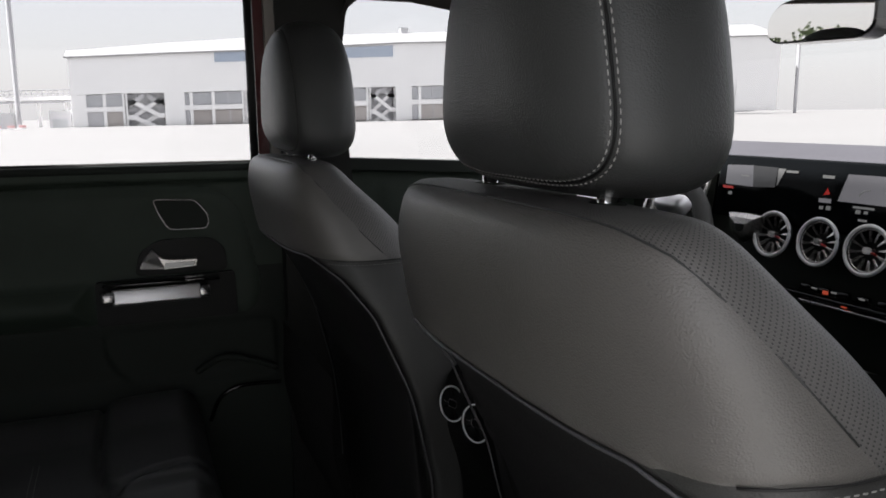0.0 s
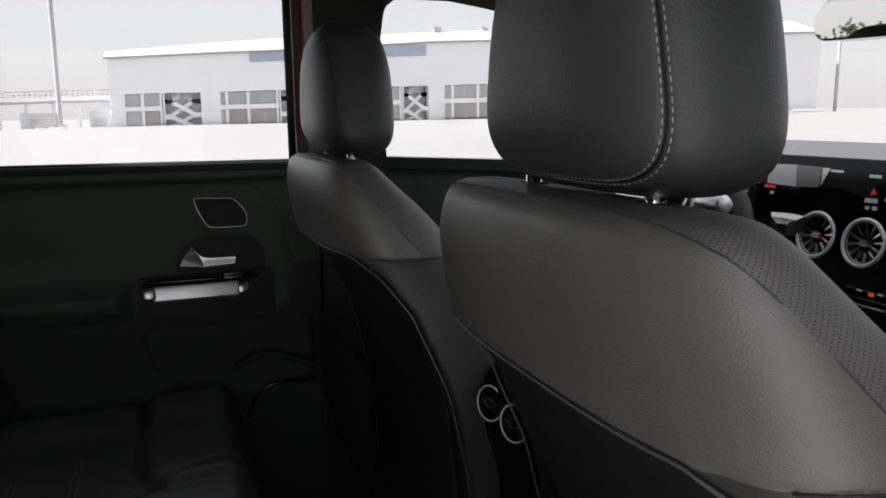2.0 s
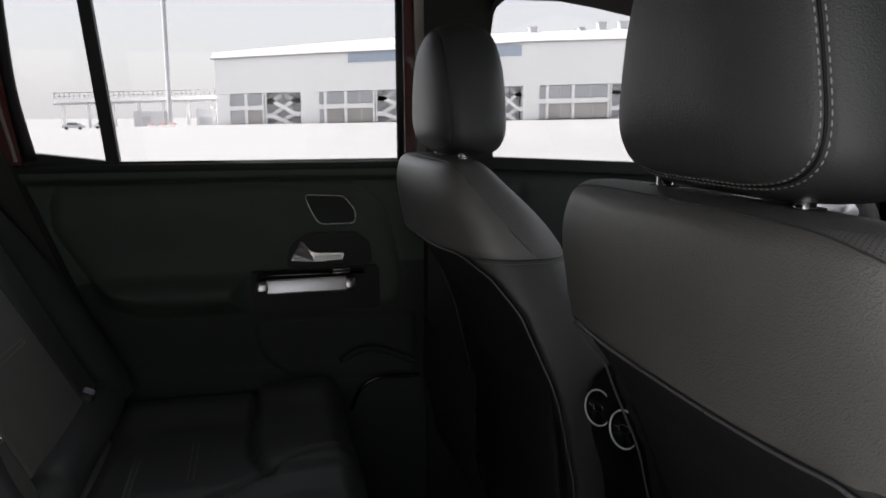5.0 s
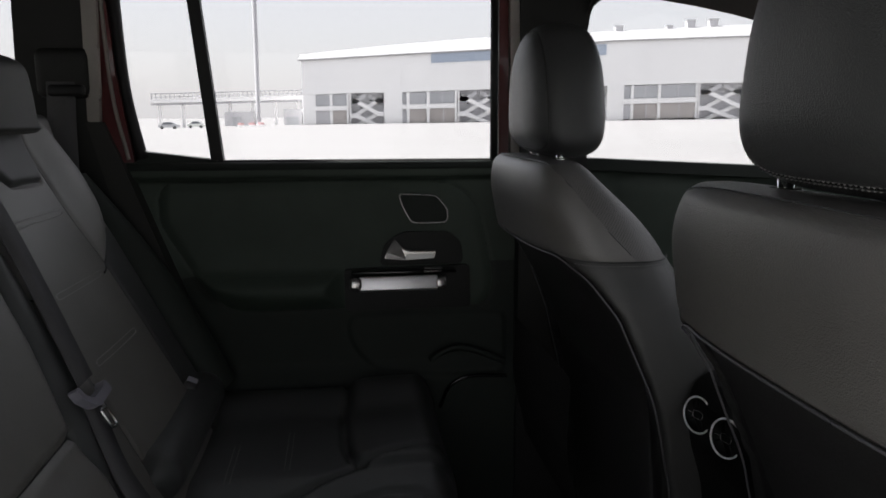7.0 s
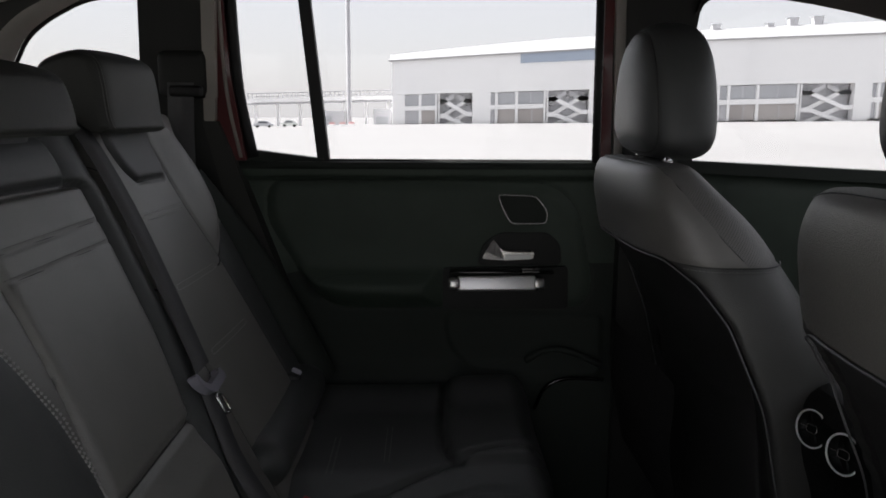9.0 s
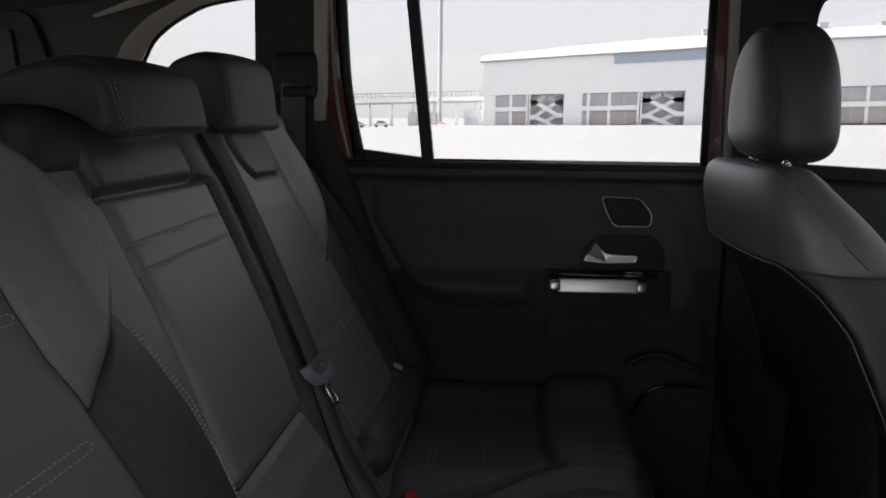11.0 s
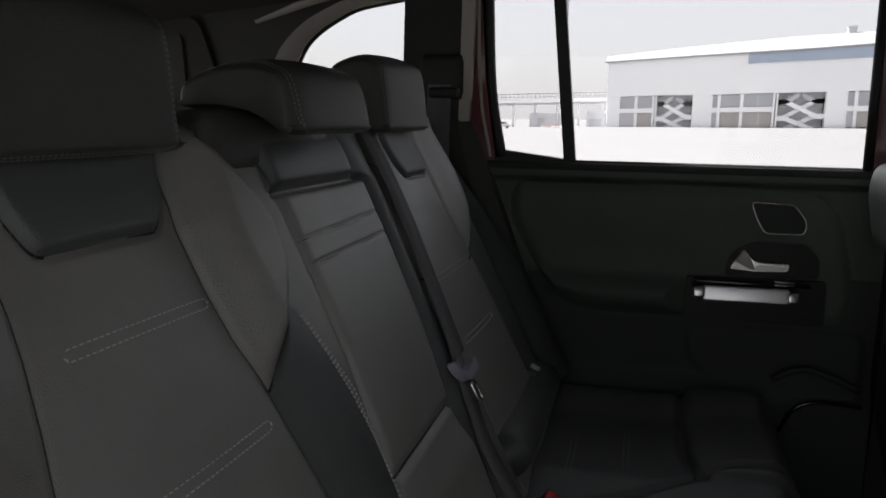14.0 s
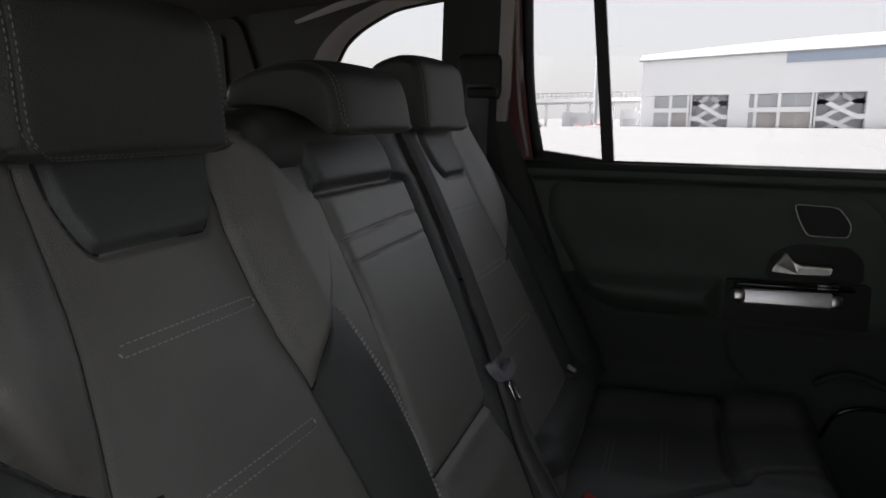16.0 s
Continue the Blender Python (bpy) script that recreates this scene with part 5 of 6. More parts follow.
def outer_back(s, inner, label):
    """s: +1 far side, -1 near side."""
    y_of = lambda q: s * (0.335 - np.asarray(q))
    rel = lambda q, z: outer_h(np.asarray(q, float), np.asarray(z, float), inner)
    fn = lambda Y, Z: rel(0.335 - s * Y, Z)
    y0, y1 = sorted((float(y_of(0.238)), float(y_of(-0.245))))
    P = back_sheet(y0, y1, 0.70, 1.285, 210, 230, fn)
    Y, Z = np.meshgrid(np.linspace(y0, y1, 210), np.linspace(0.70, 1.285, 230))
    q = 0.335 - s * Y
    lobe = np.where(q > 0, inside(INNER, q, Z), inside(OUTER, -q, Z))
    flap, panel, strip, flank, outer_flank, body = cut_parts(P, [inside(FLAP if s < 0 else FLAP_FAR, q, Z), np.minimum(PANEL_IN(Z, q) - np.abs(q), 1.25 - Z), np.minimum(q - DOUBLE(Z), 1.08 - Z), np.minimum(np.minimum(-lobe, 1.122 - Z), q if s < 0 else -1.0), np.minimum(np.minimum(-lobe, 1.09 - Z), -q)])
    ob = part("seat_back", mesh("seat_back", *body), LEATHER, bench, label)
    part("restraint_flap", mesh("restraint_flap", *flap), LEATHER_SHADED, ob)
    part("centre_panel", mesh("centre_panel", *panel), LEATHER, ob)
    # far strip and flanks get the darker copy, for shade in the gaps
    part("edge_strip", mesh("edge_strip", *strip), LEATHER if s < 0 else LEATHER_SHADED, ob)
    part("lower_flank", mesh("lower_flank", *flank), LEATHER_SHADED, ob, "smooth leather flank with shade in its tone") if flank[1] else None
    part("outer_flank", mesh("outer_flank", *outer_flank), LEATHER_SHADED, ob)
    # black tubes paint in the shade of the flap, panel and wing seams
    deep = lambda q, z: on_back(q, z, rel, y_of) - UPN * 0.0007
    fl = np.array(FLAP if s < 0 else FLAP_FAR)[3:-3]
    part("seam_shade_line", mesh("seam_shade_line", *tube(deep(fl[:, 0], fl[:, 1]), 0.0019, 6)), RUBBER, ob)
    for sgn in (1, -1):
        z = np.linspace(1.235, 0.74, 90)
        part("seam_shade_line", mesh("seam_shade_line", *tube(deep(sgn * PANEL_IN(z, sgn), z), 0.0008, 6)), RUBBER, ob)
        w = np.array([p for p in (INNER if sgn > 0 else OUTER) if p[0] > 0.1])
        w = w[np.argsort(-w[:, 1])]
        w = spline([tuple(p) for p in w[::2]], 50)
        part("wing_shade_line", mesh("wing_shade_line", *tube(deep(sgn * w[:, 0], w[:, 1]), 0.0017, 6)), RUBBER, ob)
    q0, q1 = (-0.087, 0.072)
    for z in (1.131, 1.037, 0.947) if s > 0 else (1.118, 1.016, 0.916):
        stitched_box(ob, q0, q1 + 0.006 * (1.118 - z) / 0.1, z, rel, y_of)
    if s < 0:
        # two rows of thread, one on either side of the seam to the middle back
        z = np.linspace(1.083, 0.75, 60)
        for p in (on_back(DOUBLE(z) - 0.0045, z, rel, y_of), on_back(DOUBLE(z) + 0.0085 - 0.335, z, mid_h, lambda y: y)):
            part("seam_thread", mesh("seam_thread", *stitches(p, np.tile(UPN, (60, 1)), 0.0036, 0.0018, 0.0010, 0.0008)), THREAD, ob)
    return ob


outer_back(-1, 0.031, "outer seat back with padded wings")
outer_back(1, 0.012, "outer seat back under a belt")
P = back_sheet(-0.20, 0.222, 0.70, 1.268, 170, 230, mid_h)
Y, Z = np.meshgrid(np.linspace(-0.20, 0.222, 170), np.linspace(0.70, 1.268, 230))
D = np.minimum(Y - MID_L(Z), MID_R(Z) - Y)
roll, low, panel, bolster, body = cut_parts(P, [np.minimum(Z - 1.191, np.minimum(Y + 0.094, 0.124 - Y)), np.minimum(0.907 + 0.03 * Y - Z, D), np.minimum(D, 1.191 - Z), Y - 0.02])
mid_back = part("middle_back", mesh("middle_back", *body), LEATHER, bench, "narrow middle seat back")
part("side_bolster", mesh("side_bolster", *bolster), LEATHER_SHADED, mid_back)
part("padded_roll", mesh("padded_roll", *roll), LEATHER_SHADED, mid_back)
# dark tone stands in for the shade under the restraint
part("back_top", mesh("back_top", *rbox((0.10, 0.27, 0.07), (-0.828, -0.035, 1.237), 0.022, 4, Euler((0, radians(-8), radians(-2))))), LEATHER_DEEP_SHADE, mid_back)
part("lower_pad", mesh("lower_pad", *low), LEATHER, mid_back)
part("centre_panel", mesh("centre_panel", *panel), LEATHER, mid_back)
# black tubes again draw the shade of seams and creases
deep = lambda y, z: on_back(y, z, mid_h, lambda q: q) - UPN * 0.0007
z = np.linspace(1.185, 0.74, 80)
for line in (MID_L, MID_R):
    part("seam_shade_line", mesh("seam_shade_line", *tube(deep(line(z), z), 0.0009, 6)), RUBBER, mid_back)
for c in CREASES:
    y = np.linspace(float(MID_L(c(0.0))) + 0.003, float(MID_R(c(0.0))) - 0.003, 40)
    part("crease_shade_line", mesh("crease_shade_line", *tube(deep(y, c(y)) - UPN * 0.0003, 0.0009, 6)), RUBBER, mid_back)
    part("crease_thread", mesh("crease_thread", *stitches(on_back(y, c(y) + 0.004, mid_h, lambda q: q), np.tile(UPN, (40, 1)), 0.004, 0.002, 0.0006, 0.0003)), BELT, mid_back)
for y, zz in ((np.linspace(-0.075, 0.155, 40), 1.190), (np.linspace(-0.110, 0.105, 40), 0.907)):
    part("seam_shade_line", mesh("seam_shade_line", *tube(deep(y, zz + (0.03 * y if zz < 1 else 0 * y)), 0.0014, 6)), RUBBER, mid_back)
part("back_board", mesh("back_board", *prism([(-0.62, 0.6), (-0.84, 1.20), (-0.93, 1.20), (-0.75, 0.6)], lambda p: (p[0] - 0.02, -0.60, p[1]), lambda p: (p[0] + 0.0, 0.60, p[1])), smooth=False), CARPET, bench)


# head restraints of the rear seats: an arched pad that hooks over the seat back
def outline(ctrl):
    """Side outline of a pad as 96 points, from its front lower corner up, over and back under, and their outward normals."""
    c = spline(list(ctrl) + [ctrl[0]], 97)[:-1]
    d = np.roll(c, -1, 0) - np.roll(c, 1, 0)
    n = np.stack([d[:, 1], -d[:, 0]], 1) / (np.linalg.norm(d, axis=1, keepdims=True) + 1e-9)
    if np.sum(n * (c - c.mean(0))) < 0:
        n = -n
    return c, n


END, TUCK, SEAM = 0.028, 0.012, 0.012          # rounding of the pad's ends, and its seam's distance from them


def pad_inset(d):
    """How far the outline draws in at a distance d from the pad's end."""
    a = math.acos(1 - min(max(d, 0.0), END) / END)
    return TUCK * (1 - math.sin(a)) + 0.0011 * math.exp(-((d - SEAM) / 0.0012) ** 2)


def rear_restraint(yc, w, ctrl, label):
    c, n = outline(ctrl)
    t = thing("rear_head_restraint", (c[:, 0].mean(), yc, c[:, 1].min()), label, "head restraint", "rear head restraints")

    def at(d, u, sgn):
        """A place on the pad: d from its end on that side, u along the outline."""
        i = int(math.floor(u))
        f = u - i
        q, m = (A[i % 96] * (1 - f) + A[(i + 1) % 96] * f for A in (c, n))
        q = q - m * pad_inset(d) * (1.0 if m[1] > -0.2 else 0.3)
        y = yc + sgn * (w - d)
        belly = 0.006 * (1 - ((y - yc) / w) ** 2)
        return np.array((q[0] + 0.037 * y + belly * max(m[0], 0), y, q[1] + belly * max(m[1], 0) * 0.7)), np.array((m[0], sgn * 0.35 if d < 0.02 else 0.0, m[1]))

    near_end = sorted([END * (1 - math.cos(a)) for a in np.linspace(0, math.pi / 2, 9)] + [SEAM - 0.0024, SEAM - 0.0012, SEAM, SEAM + 0.0012, SEAM + 0.0024])
    rows = [[at(d, u, -1)[0] for u in range(96)] for d in near_end]
    rows += [[at(w - x, u, -1)[0] if x > 0 else at(w + x, u, 1)[0] for u in range(96)] for x in np.linspace(w - END, END - w, 26)[1:-1]]
    rows += [[at(d, u, 1)[0] for u in range(96)] for d in reversed(near_end)]
    vs, fs = sheet(np.array(rows), True)
    fs += [tuple(range(95, -1, -1)), tuple(range(len(vs) - 96, len(vs)))]
    part("pad", mesh("pad", vs, fs), LEATHER_DEEP_SHADE, t)
    for off in (-0.0024, 0.0024):
        e, low = SEAM + off, -2.0 - off / 0.0046
        r, ru = 0.026, 6.5
        way = [(e, u, 1) for u in np.linspace(56, low + ru, 60)]
        way += [(e + r - r * math.cos(f), low + ru - ru * math.sin(f), 1) for f in np.linspace(0, math.pi / 2, 10)[1:]]
        way += [(w - abs(x), low, 1 if x > 0 else -1) for x in np.linspace(w - e - r, -(w - e - r), 30)[1:]]
        way += [(e + r - r * math.sin(f), low + ru - ru * math.cos(f), -1) for f in np.linspace(0, math.pi / 2, 10)[1:]]
        way += [(e, u, -1) for u in np.linspace(low + ru, 56, 60)[1:]]
        pts = [at(*x) for x in way]
        part("seam_thread", mesh("seam_thread", *stitches([p for p, _ in pts], [m / np.linalg.norm(m) for _, m in pts], wide=0.0006)), THREAD_DIM, t)
    for s in (1, -1):
        part("post", mesh("post", *tube([(c[:, 0].min() + 0.045, yc + s * w * 0.45, c[:, 1].min() - 0.03), (c[:, 0].min() + 0.050, yc + s * w * 0.45, c[:, 1].min() + 0.045)], 0.006, 10)), SHELL, t)
    return t


OUT = [(-0.755, 1.254), (-0.759, 1.275), (-0.763, 1.313), (-0.771, 1.343), (-0.795, 1.355), (-0.828, 1.348), (-0.848, 1.333), (-0.852, 1.300), (-0.842, 1.274), (-0.820, 1.270), (-0.800, 1.262), (-0.785, 1.252), (-0.766, 1.247)]
MID = [(-0.722, 1.257), (-0.724, 1.270), (-0.729, 1.292), (-0.737, 1.311), (-0.755, 1.321), (-0.778, 1.324), (-0.808, 1.320), (-0.835, 1.311), (-0.851, 1.302), (-0.856, 1.288), (-0.850, 1.276), (-0.822, 1.277), (-0.790, 1.275), (-0.766, 1.268), (-0.746, 1.256), (-0.731, 1.250)]
rear_restraint(-0.350, 0.113, [(x, z - 0.008 * (z < 1.276)) for x, z in OUT], "tall black leather rear head restraint with double stitching")
rear_restraint(-0.007, 0.103, MID, "low wide black leather middle head restraint")
rear_restraint(0.337, 0.104, OUT, "tall black leather rear head restraint beside the belt")

# cushion


def cushion_z(X, Y):
    z = 0.752 + 0.006 * smooth((X + 0.35) / 0.15) + 0.020 * smooth((Y - 0.5) / 0.12) * (X < 5)
    A = np.abs(Y)
    # crease behind each front bolster, which turns forward into the long seam
    back = lerp(A, [(0.28, -0.262), (0.305, -0.276), (0.320, -0.287), (0.339, -0.298), (0.38, -0.305), (0.436, -0.308), (0.50, -0.307), (0.583, -0.302), (0.66, -0.298)])
    outer = smooth((A - 0.30) / 0.02)
    z = z - 0.012 * np.exp(-((X - back) / 0.006) ** 2) * outer
    z = z + 0.013 * pillow(np.maximum(X - back, 0), 0.035) * outer
    z = z - 0.010 * np.exp(-((A - lerp(X, [(-0.66, 0.13), (-0.389, 0.248), (-0.350, 0.275), (-0.288, 0.316), (-0.226, 0.342), (-0.193, 0.350), (-0.13, 0.347)])) / 0.006) ** 2)
    z = z - 0.006 * np.exp(-((A - lerp(X, [(-0.66, 0.09), (-0.356, 0.210), (-0.306, 0.230), (-0.253, 0.245), (-0.204, 0.241), (-0.189, 0.232), (-0.13, 0.19)])) / 0.0045) ** 2)
    z = z - 0.018 * (1 - smooth((np.abs(Y) - 0.20) / 0.1))
    rim = np.minimum(np.minimum(X + 0.66, -0.135 - X), 0.66 - np.abs(Y))
    return z - 0.10 * (1 - pillow(np.maximum(rim, 0), 0.05))


X, Y = np.meshgrid(np.linspace(-0.66, -0.135, 120), np.linspace(-0.66, 0.66, 240))
P = np.stack([X, Y, cushion_z(X, Y)], 2)
edge_ = P[:, -1].copy()
edge_[:, 2] = 0.50
cushion = part("cushion", mesh("cushion", *sheet(np.concatenate([P, edge_[:, None]], 1))), LEATHER_SHADED, bench, "long seat cushion with stitched lines")
part("base", mesh("base", *rbox((0.50, 1.30, 0.2), (-0.42, 0, 0.53), 0.02)), CARPET, cushion)
for xq, ya, yb in ((-0.478, 0.285, 0.415), (-0.395, 0.318, 0.460)):
    for s in (1, -1):
        for d in (-0.004, 0.004):
            ys = np.linspace(ya, yb, 40) * s
            p = np.stack([np.full(40, xq + d), ys, cushion_z(np.full(40, xq + d), ys) + 0.0006], 1)
            part("seam_thread", mesh("seam_thread", *stitches(p, np.tile((0, 0, 1.0), (40, 1)))), THREAD, cushion)
for s in (1, -1):
    rows = []
    for y in np.linspace(0.205, 0.60, 24):
        e = min(y - 0.205, 0.60 - y)
        r = 0.036 * math.sqrt(1 - (1 - min(e / 0.03, 1)) ** 2) + 0.001
        a = np.linspace(0, 2 * math.pi, 20, endpoint=False)
        rows.append(np.stack([-0.566 + 1.1 * r * np.cos(a) + 0.02 * (y - 0.2), np.full(20, s * y), 0.790 + r * np.sin(a)], 1))
    part("back_roll", mesh("back_roll", *sheet(np.array(rows), True)), LEATHER_SHADED, bench)
    pts = spline([(-0.765, s * 0.60, 1.16), (-0.70, s * 0.615, 1.05), (-0.62, s * 0.62, 0.92), (-0.535, s * 0.62, 0.78)], 20)
    rows = []
    for i, p in enumerate(pts):
        a = np.linspace(0, 2 * math.pi, 24, endpoint=False)
        r = 0.035 + 0.015 * math.sin(i / 19 * math.pi)
        rows.append(np.stack([p[0] + r * 0.8 * np.cos(a), p[1] + 0.04 * np.sin(a), p[2] + r * 0.5 * np.cos(a)], 1))
    part("side_bolster", mesh("side_bolster", *sheet(np.array(rows), True)), TRIM, bench, "dark side bolster beside the door")

# ---- belts ----
def ribbon(points, across, wide, thick=0.0014):
    pts = spline(points, 40)
    a = Vector(across).normalized() * wide / 2
    t = np.gradient(pts, axis=0)
    rows = []
    for p, d in zip(pts, t):
        n = Vector(d).cross(a).normalized() * thick / 2
        p = Vector(p)
        rows.append([tuple(p + a + n), tuple(p - a + n), tuple(p - a - n), tuple(p + a - n)])
    return sheet(np.array(rows), True)


belt = thing("middle_seat_belt", (-0.62, 0.20, 0.75), "black seat belt with a grey tongue hanging beside the seat back", "seat belt")
lay = lambda y, z, h: (float(SLOPE(y, z)) + 0.9 * h, y, z + 0.45 * h)
part("webbing", mesh("webbing", *ribbon([(-0.825, 0.240, 1.275), lay(0.224, 1.247, 0.008), lay(0.219, 1.157, 0.014), lay(0.203, 1.055, 0.014), lay(0.172, 0.945, 0.016)], (0.04, 0.99, 0.02), 0.046)), BELT, belt)
part("lower_webbing", mesh("lower_webbing", *ribbon([lay(0.168, 0.925, 0.010), lay(0.150, 0.885, 0.011), lay(0.128, 0.835, 0.014), lay(0.105, 0.755, 0.03)], (0.04, 0.99, 0.02), 0.044)), BELT, belt)
# tongue: a slanted plastic bow with raised ends and a bright steel plate under it
TG = rounded([(0.117, 0.949), (0.121, 0.936), (0.142, 0.919), (0.160, 0.914), (0.216, 0.918), (0.219, 0.924), (0.211, 0.935), (0.203, 0.934), (0.196, 0.929), (0.152, 0.927), (0.135, 0.936), (0.128, 0.950)], 0.003, 3)
TG = [(0.172 + (p[0] - 0.172) * 0.80, 0.918 + (p[1] - 0.918) * 0.9) for p in TG]
tongue = part("tongue", mesh("tongue", *prism(TG, lambda p: lay(p[0], p[1], 0.022), lambda p: lay(p[0], p[1], 0.010)), smooth=False), TONGUE, belt, "grey plastic belt tongue")
TP = rounded([(0.161, 0.911), (0.178, 0.908), (0.180, 0.884), (0.162, 0.886)], 0.005)
part("tongue_plate", mesh("tongue_plate", *tube([lay(p[0], p[1], 0.017) for p in TP], 0.0021, 6, True)), CHROME, tongue, "bright steel tongue plate")
outer_belt = thing("outer_seat_belt", (-0.77, 0.63, 1.0), "black seat belt hanging from the pillar guide", "seat belt")
part("webbing", mesh("webbing", *ribbon([(-0.775, 0.635, 1.33), (-0.775, 0.625, 1.22), (-0.765, 0.60, 1.10), (-0.74, 0.59, 1.02)], (1, 0.15, 0), 0.045)), BELT, outer_belt)
for nm, p in (("belt_buckle", (-0.505, 0.150, 0.736)), ("belt_buckle", (-0.575, 0.50, 0.80))):
    bk = thing(nm, p, "black belt buckle with a red release button" if p[1] < 0.3 else "black belt buckle with a grey button by the door", "buckle", "belt buckles")
    v = Vector(p)
    part("housing", mesh("housing", *rbox((0.025, 0.035, 0.075), v, 0.006, 2, Euler((0, radians(25), 0)))), SHELL, bk)
    part("button", mesh("button", *rbox((0.018, 0.028 if p[1] < 0.3 else 0.007, 0.012), v + Vector((0.016, 0, 0.036)), 0.003, 2, Euler((0, radians(25), 0)))), RED_PLASTIC if p[1] < 0.3 else TONGUE, bk)

# ---- console, dashboard, mirror ----
def turbine(parent, c, r, axis, blades=8, knob=0.22, plain=False):
    """Round air vent with a bright ring and radial vanes; plain: a dark one with an outlined knob."""
    m = Vector(axis).to_track_quat("Z", "Y").to_matrix().to_4x4()
    m = Matrix.Translation(c) @ m
    ring = lambda rr, z, n=40: [tuple(m @ Vector((rr * math.cos(2 * math.pi * k / n), rr * math.sin(2 * math.pi * k / n), z))) for k in range(n)]
    w = 0.058 if plain else 0.085
    v = part("vent", mesh("vent", *tube(ring(r, 0.0), r * w, 8, True)), RING, parent, "round chrome-ringed air vent")
    if not plain:
        part("inner_ring", mesh("inner_ring", *tube(ring(r * 0.87, -r * 0.08), r * 0.035, 6, True)), SATIN, v)
    part("throat", mesh("throat", *sheet([ring(r * 0.98, 0.002 if not plain else -0.001), ring(r * 0.9, -r * 0.35), ring(r * 0.5, -r * 0.5), ring(0.001, -r * 0.5)], True)), SATIN_BLACK, v)
    for k in range(blades):
        a = 2 * math.pi * (k + 0.3) / blades
        q = m @ Matrix.Rotation(a, 4, "Z")
        s = [q @ Vector(p) for p in ((r * 0.38, -r * 0.030, -r * 0.12), (r * 0.84, -r * 0.075, -r * 0.1), (r * 0.84, r * 0.075, -r * 0.16), (r * 0.38, r * 0.030, -r * 0.18), (r * 0.38, 0, -r * 0.3), (r * 0.84, 0, -r * 0.3))]
        part("vane", mesh("vane", [tuple(p) for p in s], [(0, 1, 2, 3), (3, 2, 5, 4), (0, 4, 5, 1)], False), SATIN if not plain else SATIN_BLACK, v)
    o = rounded([(-knob * r, -knob * 0.62 * r), (knob * r, -knob * 0.62 * r), (knob * r, knob * 0.62 * r), (-knob * r, knob * 0.62 * r)], knob * r * 0.5)
    part("knob", mesh("knob", *prism(o, lambda p: tuple(m @ Vector((p[0], p[1], -r * 0.02))), lambda p: tuple(m @ Vector((p[0], p[1], -r * 0.3)))), smooth=False), SATIN_BLACK if plain else SATIN, v)
    part("knob_rim", mesh("knob_rim", *tube([tuple(m @ Vector((p[0], p[1], -r * 0.015))) for p in o], r * 0.022, 6, True)), SATIN, v)
    if plain:
        for k in range(4):
            part("dash_mark", mesh("dash_mark", *tube([tuple(m @ Vector((r * (-0.78 + 0.12 * k), 0, -r * 0.05))), tuple(m @ Vector((r * (-0.72 + 0.12 * k), 0, -r * 0.05)))], r * 0.018, 6)), SATIN, v)
    else:
        part("red_tip", mesh("red_tip", *tube([tuple(m @ Vector((r * (knob + 0.02), -r * 0.06, -r * 0.03))), tuple(m @ Vector((r * (knob + 0.26), -r * 0.12, -r * 0.03)))], r * 0.05, 8)), RED_PLASTIC, v)
    return v


console = thing("centre_console", (0.35, 0.02, 0.45), "black centre console with two round rear air vents", "console")
prof = rounded([(0.16, 0.5), (0.150, 0.80), (0.126, 0.87), (0.124, 0.945), (0.20, 0.972), (0.45, 0.98), (0.75, 0.90), (0.80, 0.5)], 0.03)
part("body", mesh("body", *prism(prof, lambda p: (p[0], -0.065, p[1]), lambda p: (p[0], 0.099, p[1])), smooth=False), SATIN_BLACK, console)
for yv in (0.066, -0.005):
    turbine(console, (0.121, yv, 0.911), 0.0222, (-0.93, -0.34, 0.12), 4, 0.34, True)

dash = thing("dashboard", (0.95, 0.1, 0.7), "black dashboard with a wide screen and round vents", "dashboard")
dprof = rounded([(1.2, 0.5), (0.86, 0.55), (0.83, 0.98), (0.845, 1.09), (0.85, 1.185), (0.92, 1.205), (1.2, 1.11)], 0.02)
part("body", mesh("body", *prism(dprof, lambda p: (p[0], -0.68, p[1]), lambda p: (p[0], 0.68, p[1])), smooth=False), TRIM, dash)
scr = part("screen", mesh("screen", *rbox((0.018, 0.62, 0.115), (0.812, 0.06, 1.140), 0.006, 3, Euler((0, radians(8), 0)))), SCREEN, dash, "wide dark glass screen")


def mark(name, points, mat, lift=0.0):
    """A lit field on the screen, from its corners across and up."""
    vs = [(0.8018 - lift + 0.139 * (z - 1.14), y, z) for y, z in points]
    part(name, mesh(name, vs, [tuple(range(len(vs)))], False), mat, scr)


box2 = lambda y0, y1, z0, z1: [(y0, z0), (y1, z0), (y1, z1), (y0, z1)]
mark("map_field", [(0.084, 1.178), (-0.16, 1.179), (-0.16, 1.134), (0.096, 1.135)], LCD_GREY)
# grey and dim patches: reflections in the glass, added as glowing fields
mark("grey_reflection", [(0.348, 1.179), (0.284, 1.181), (0.277, 1.143), (0.346, 1.144)], LCD_GREY)
mark("dim_reflection", [(0.284, 1.181), (0.227, 1.180), (0.227, 1.146), (0.277, 1.143)], LCD_DIM)
mark("pointer", [(0.225, 1.179), (0.208, 1.179), (0.223, 1.148)], LCD_WHITE, 0.0006)
mark("red_mark", box2(0.351, 0.324, 1.136, 1.141), LCD_RED, 0.0006)
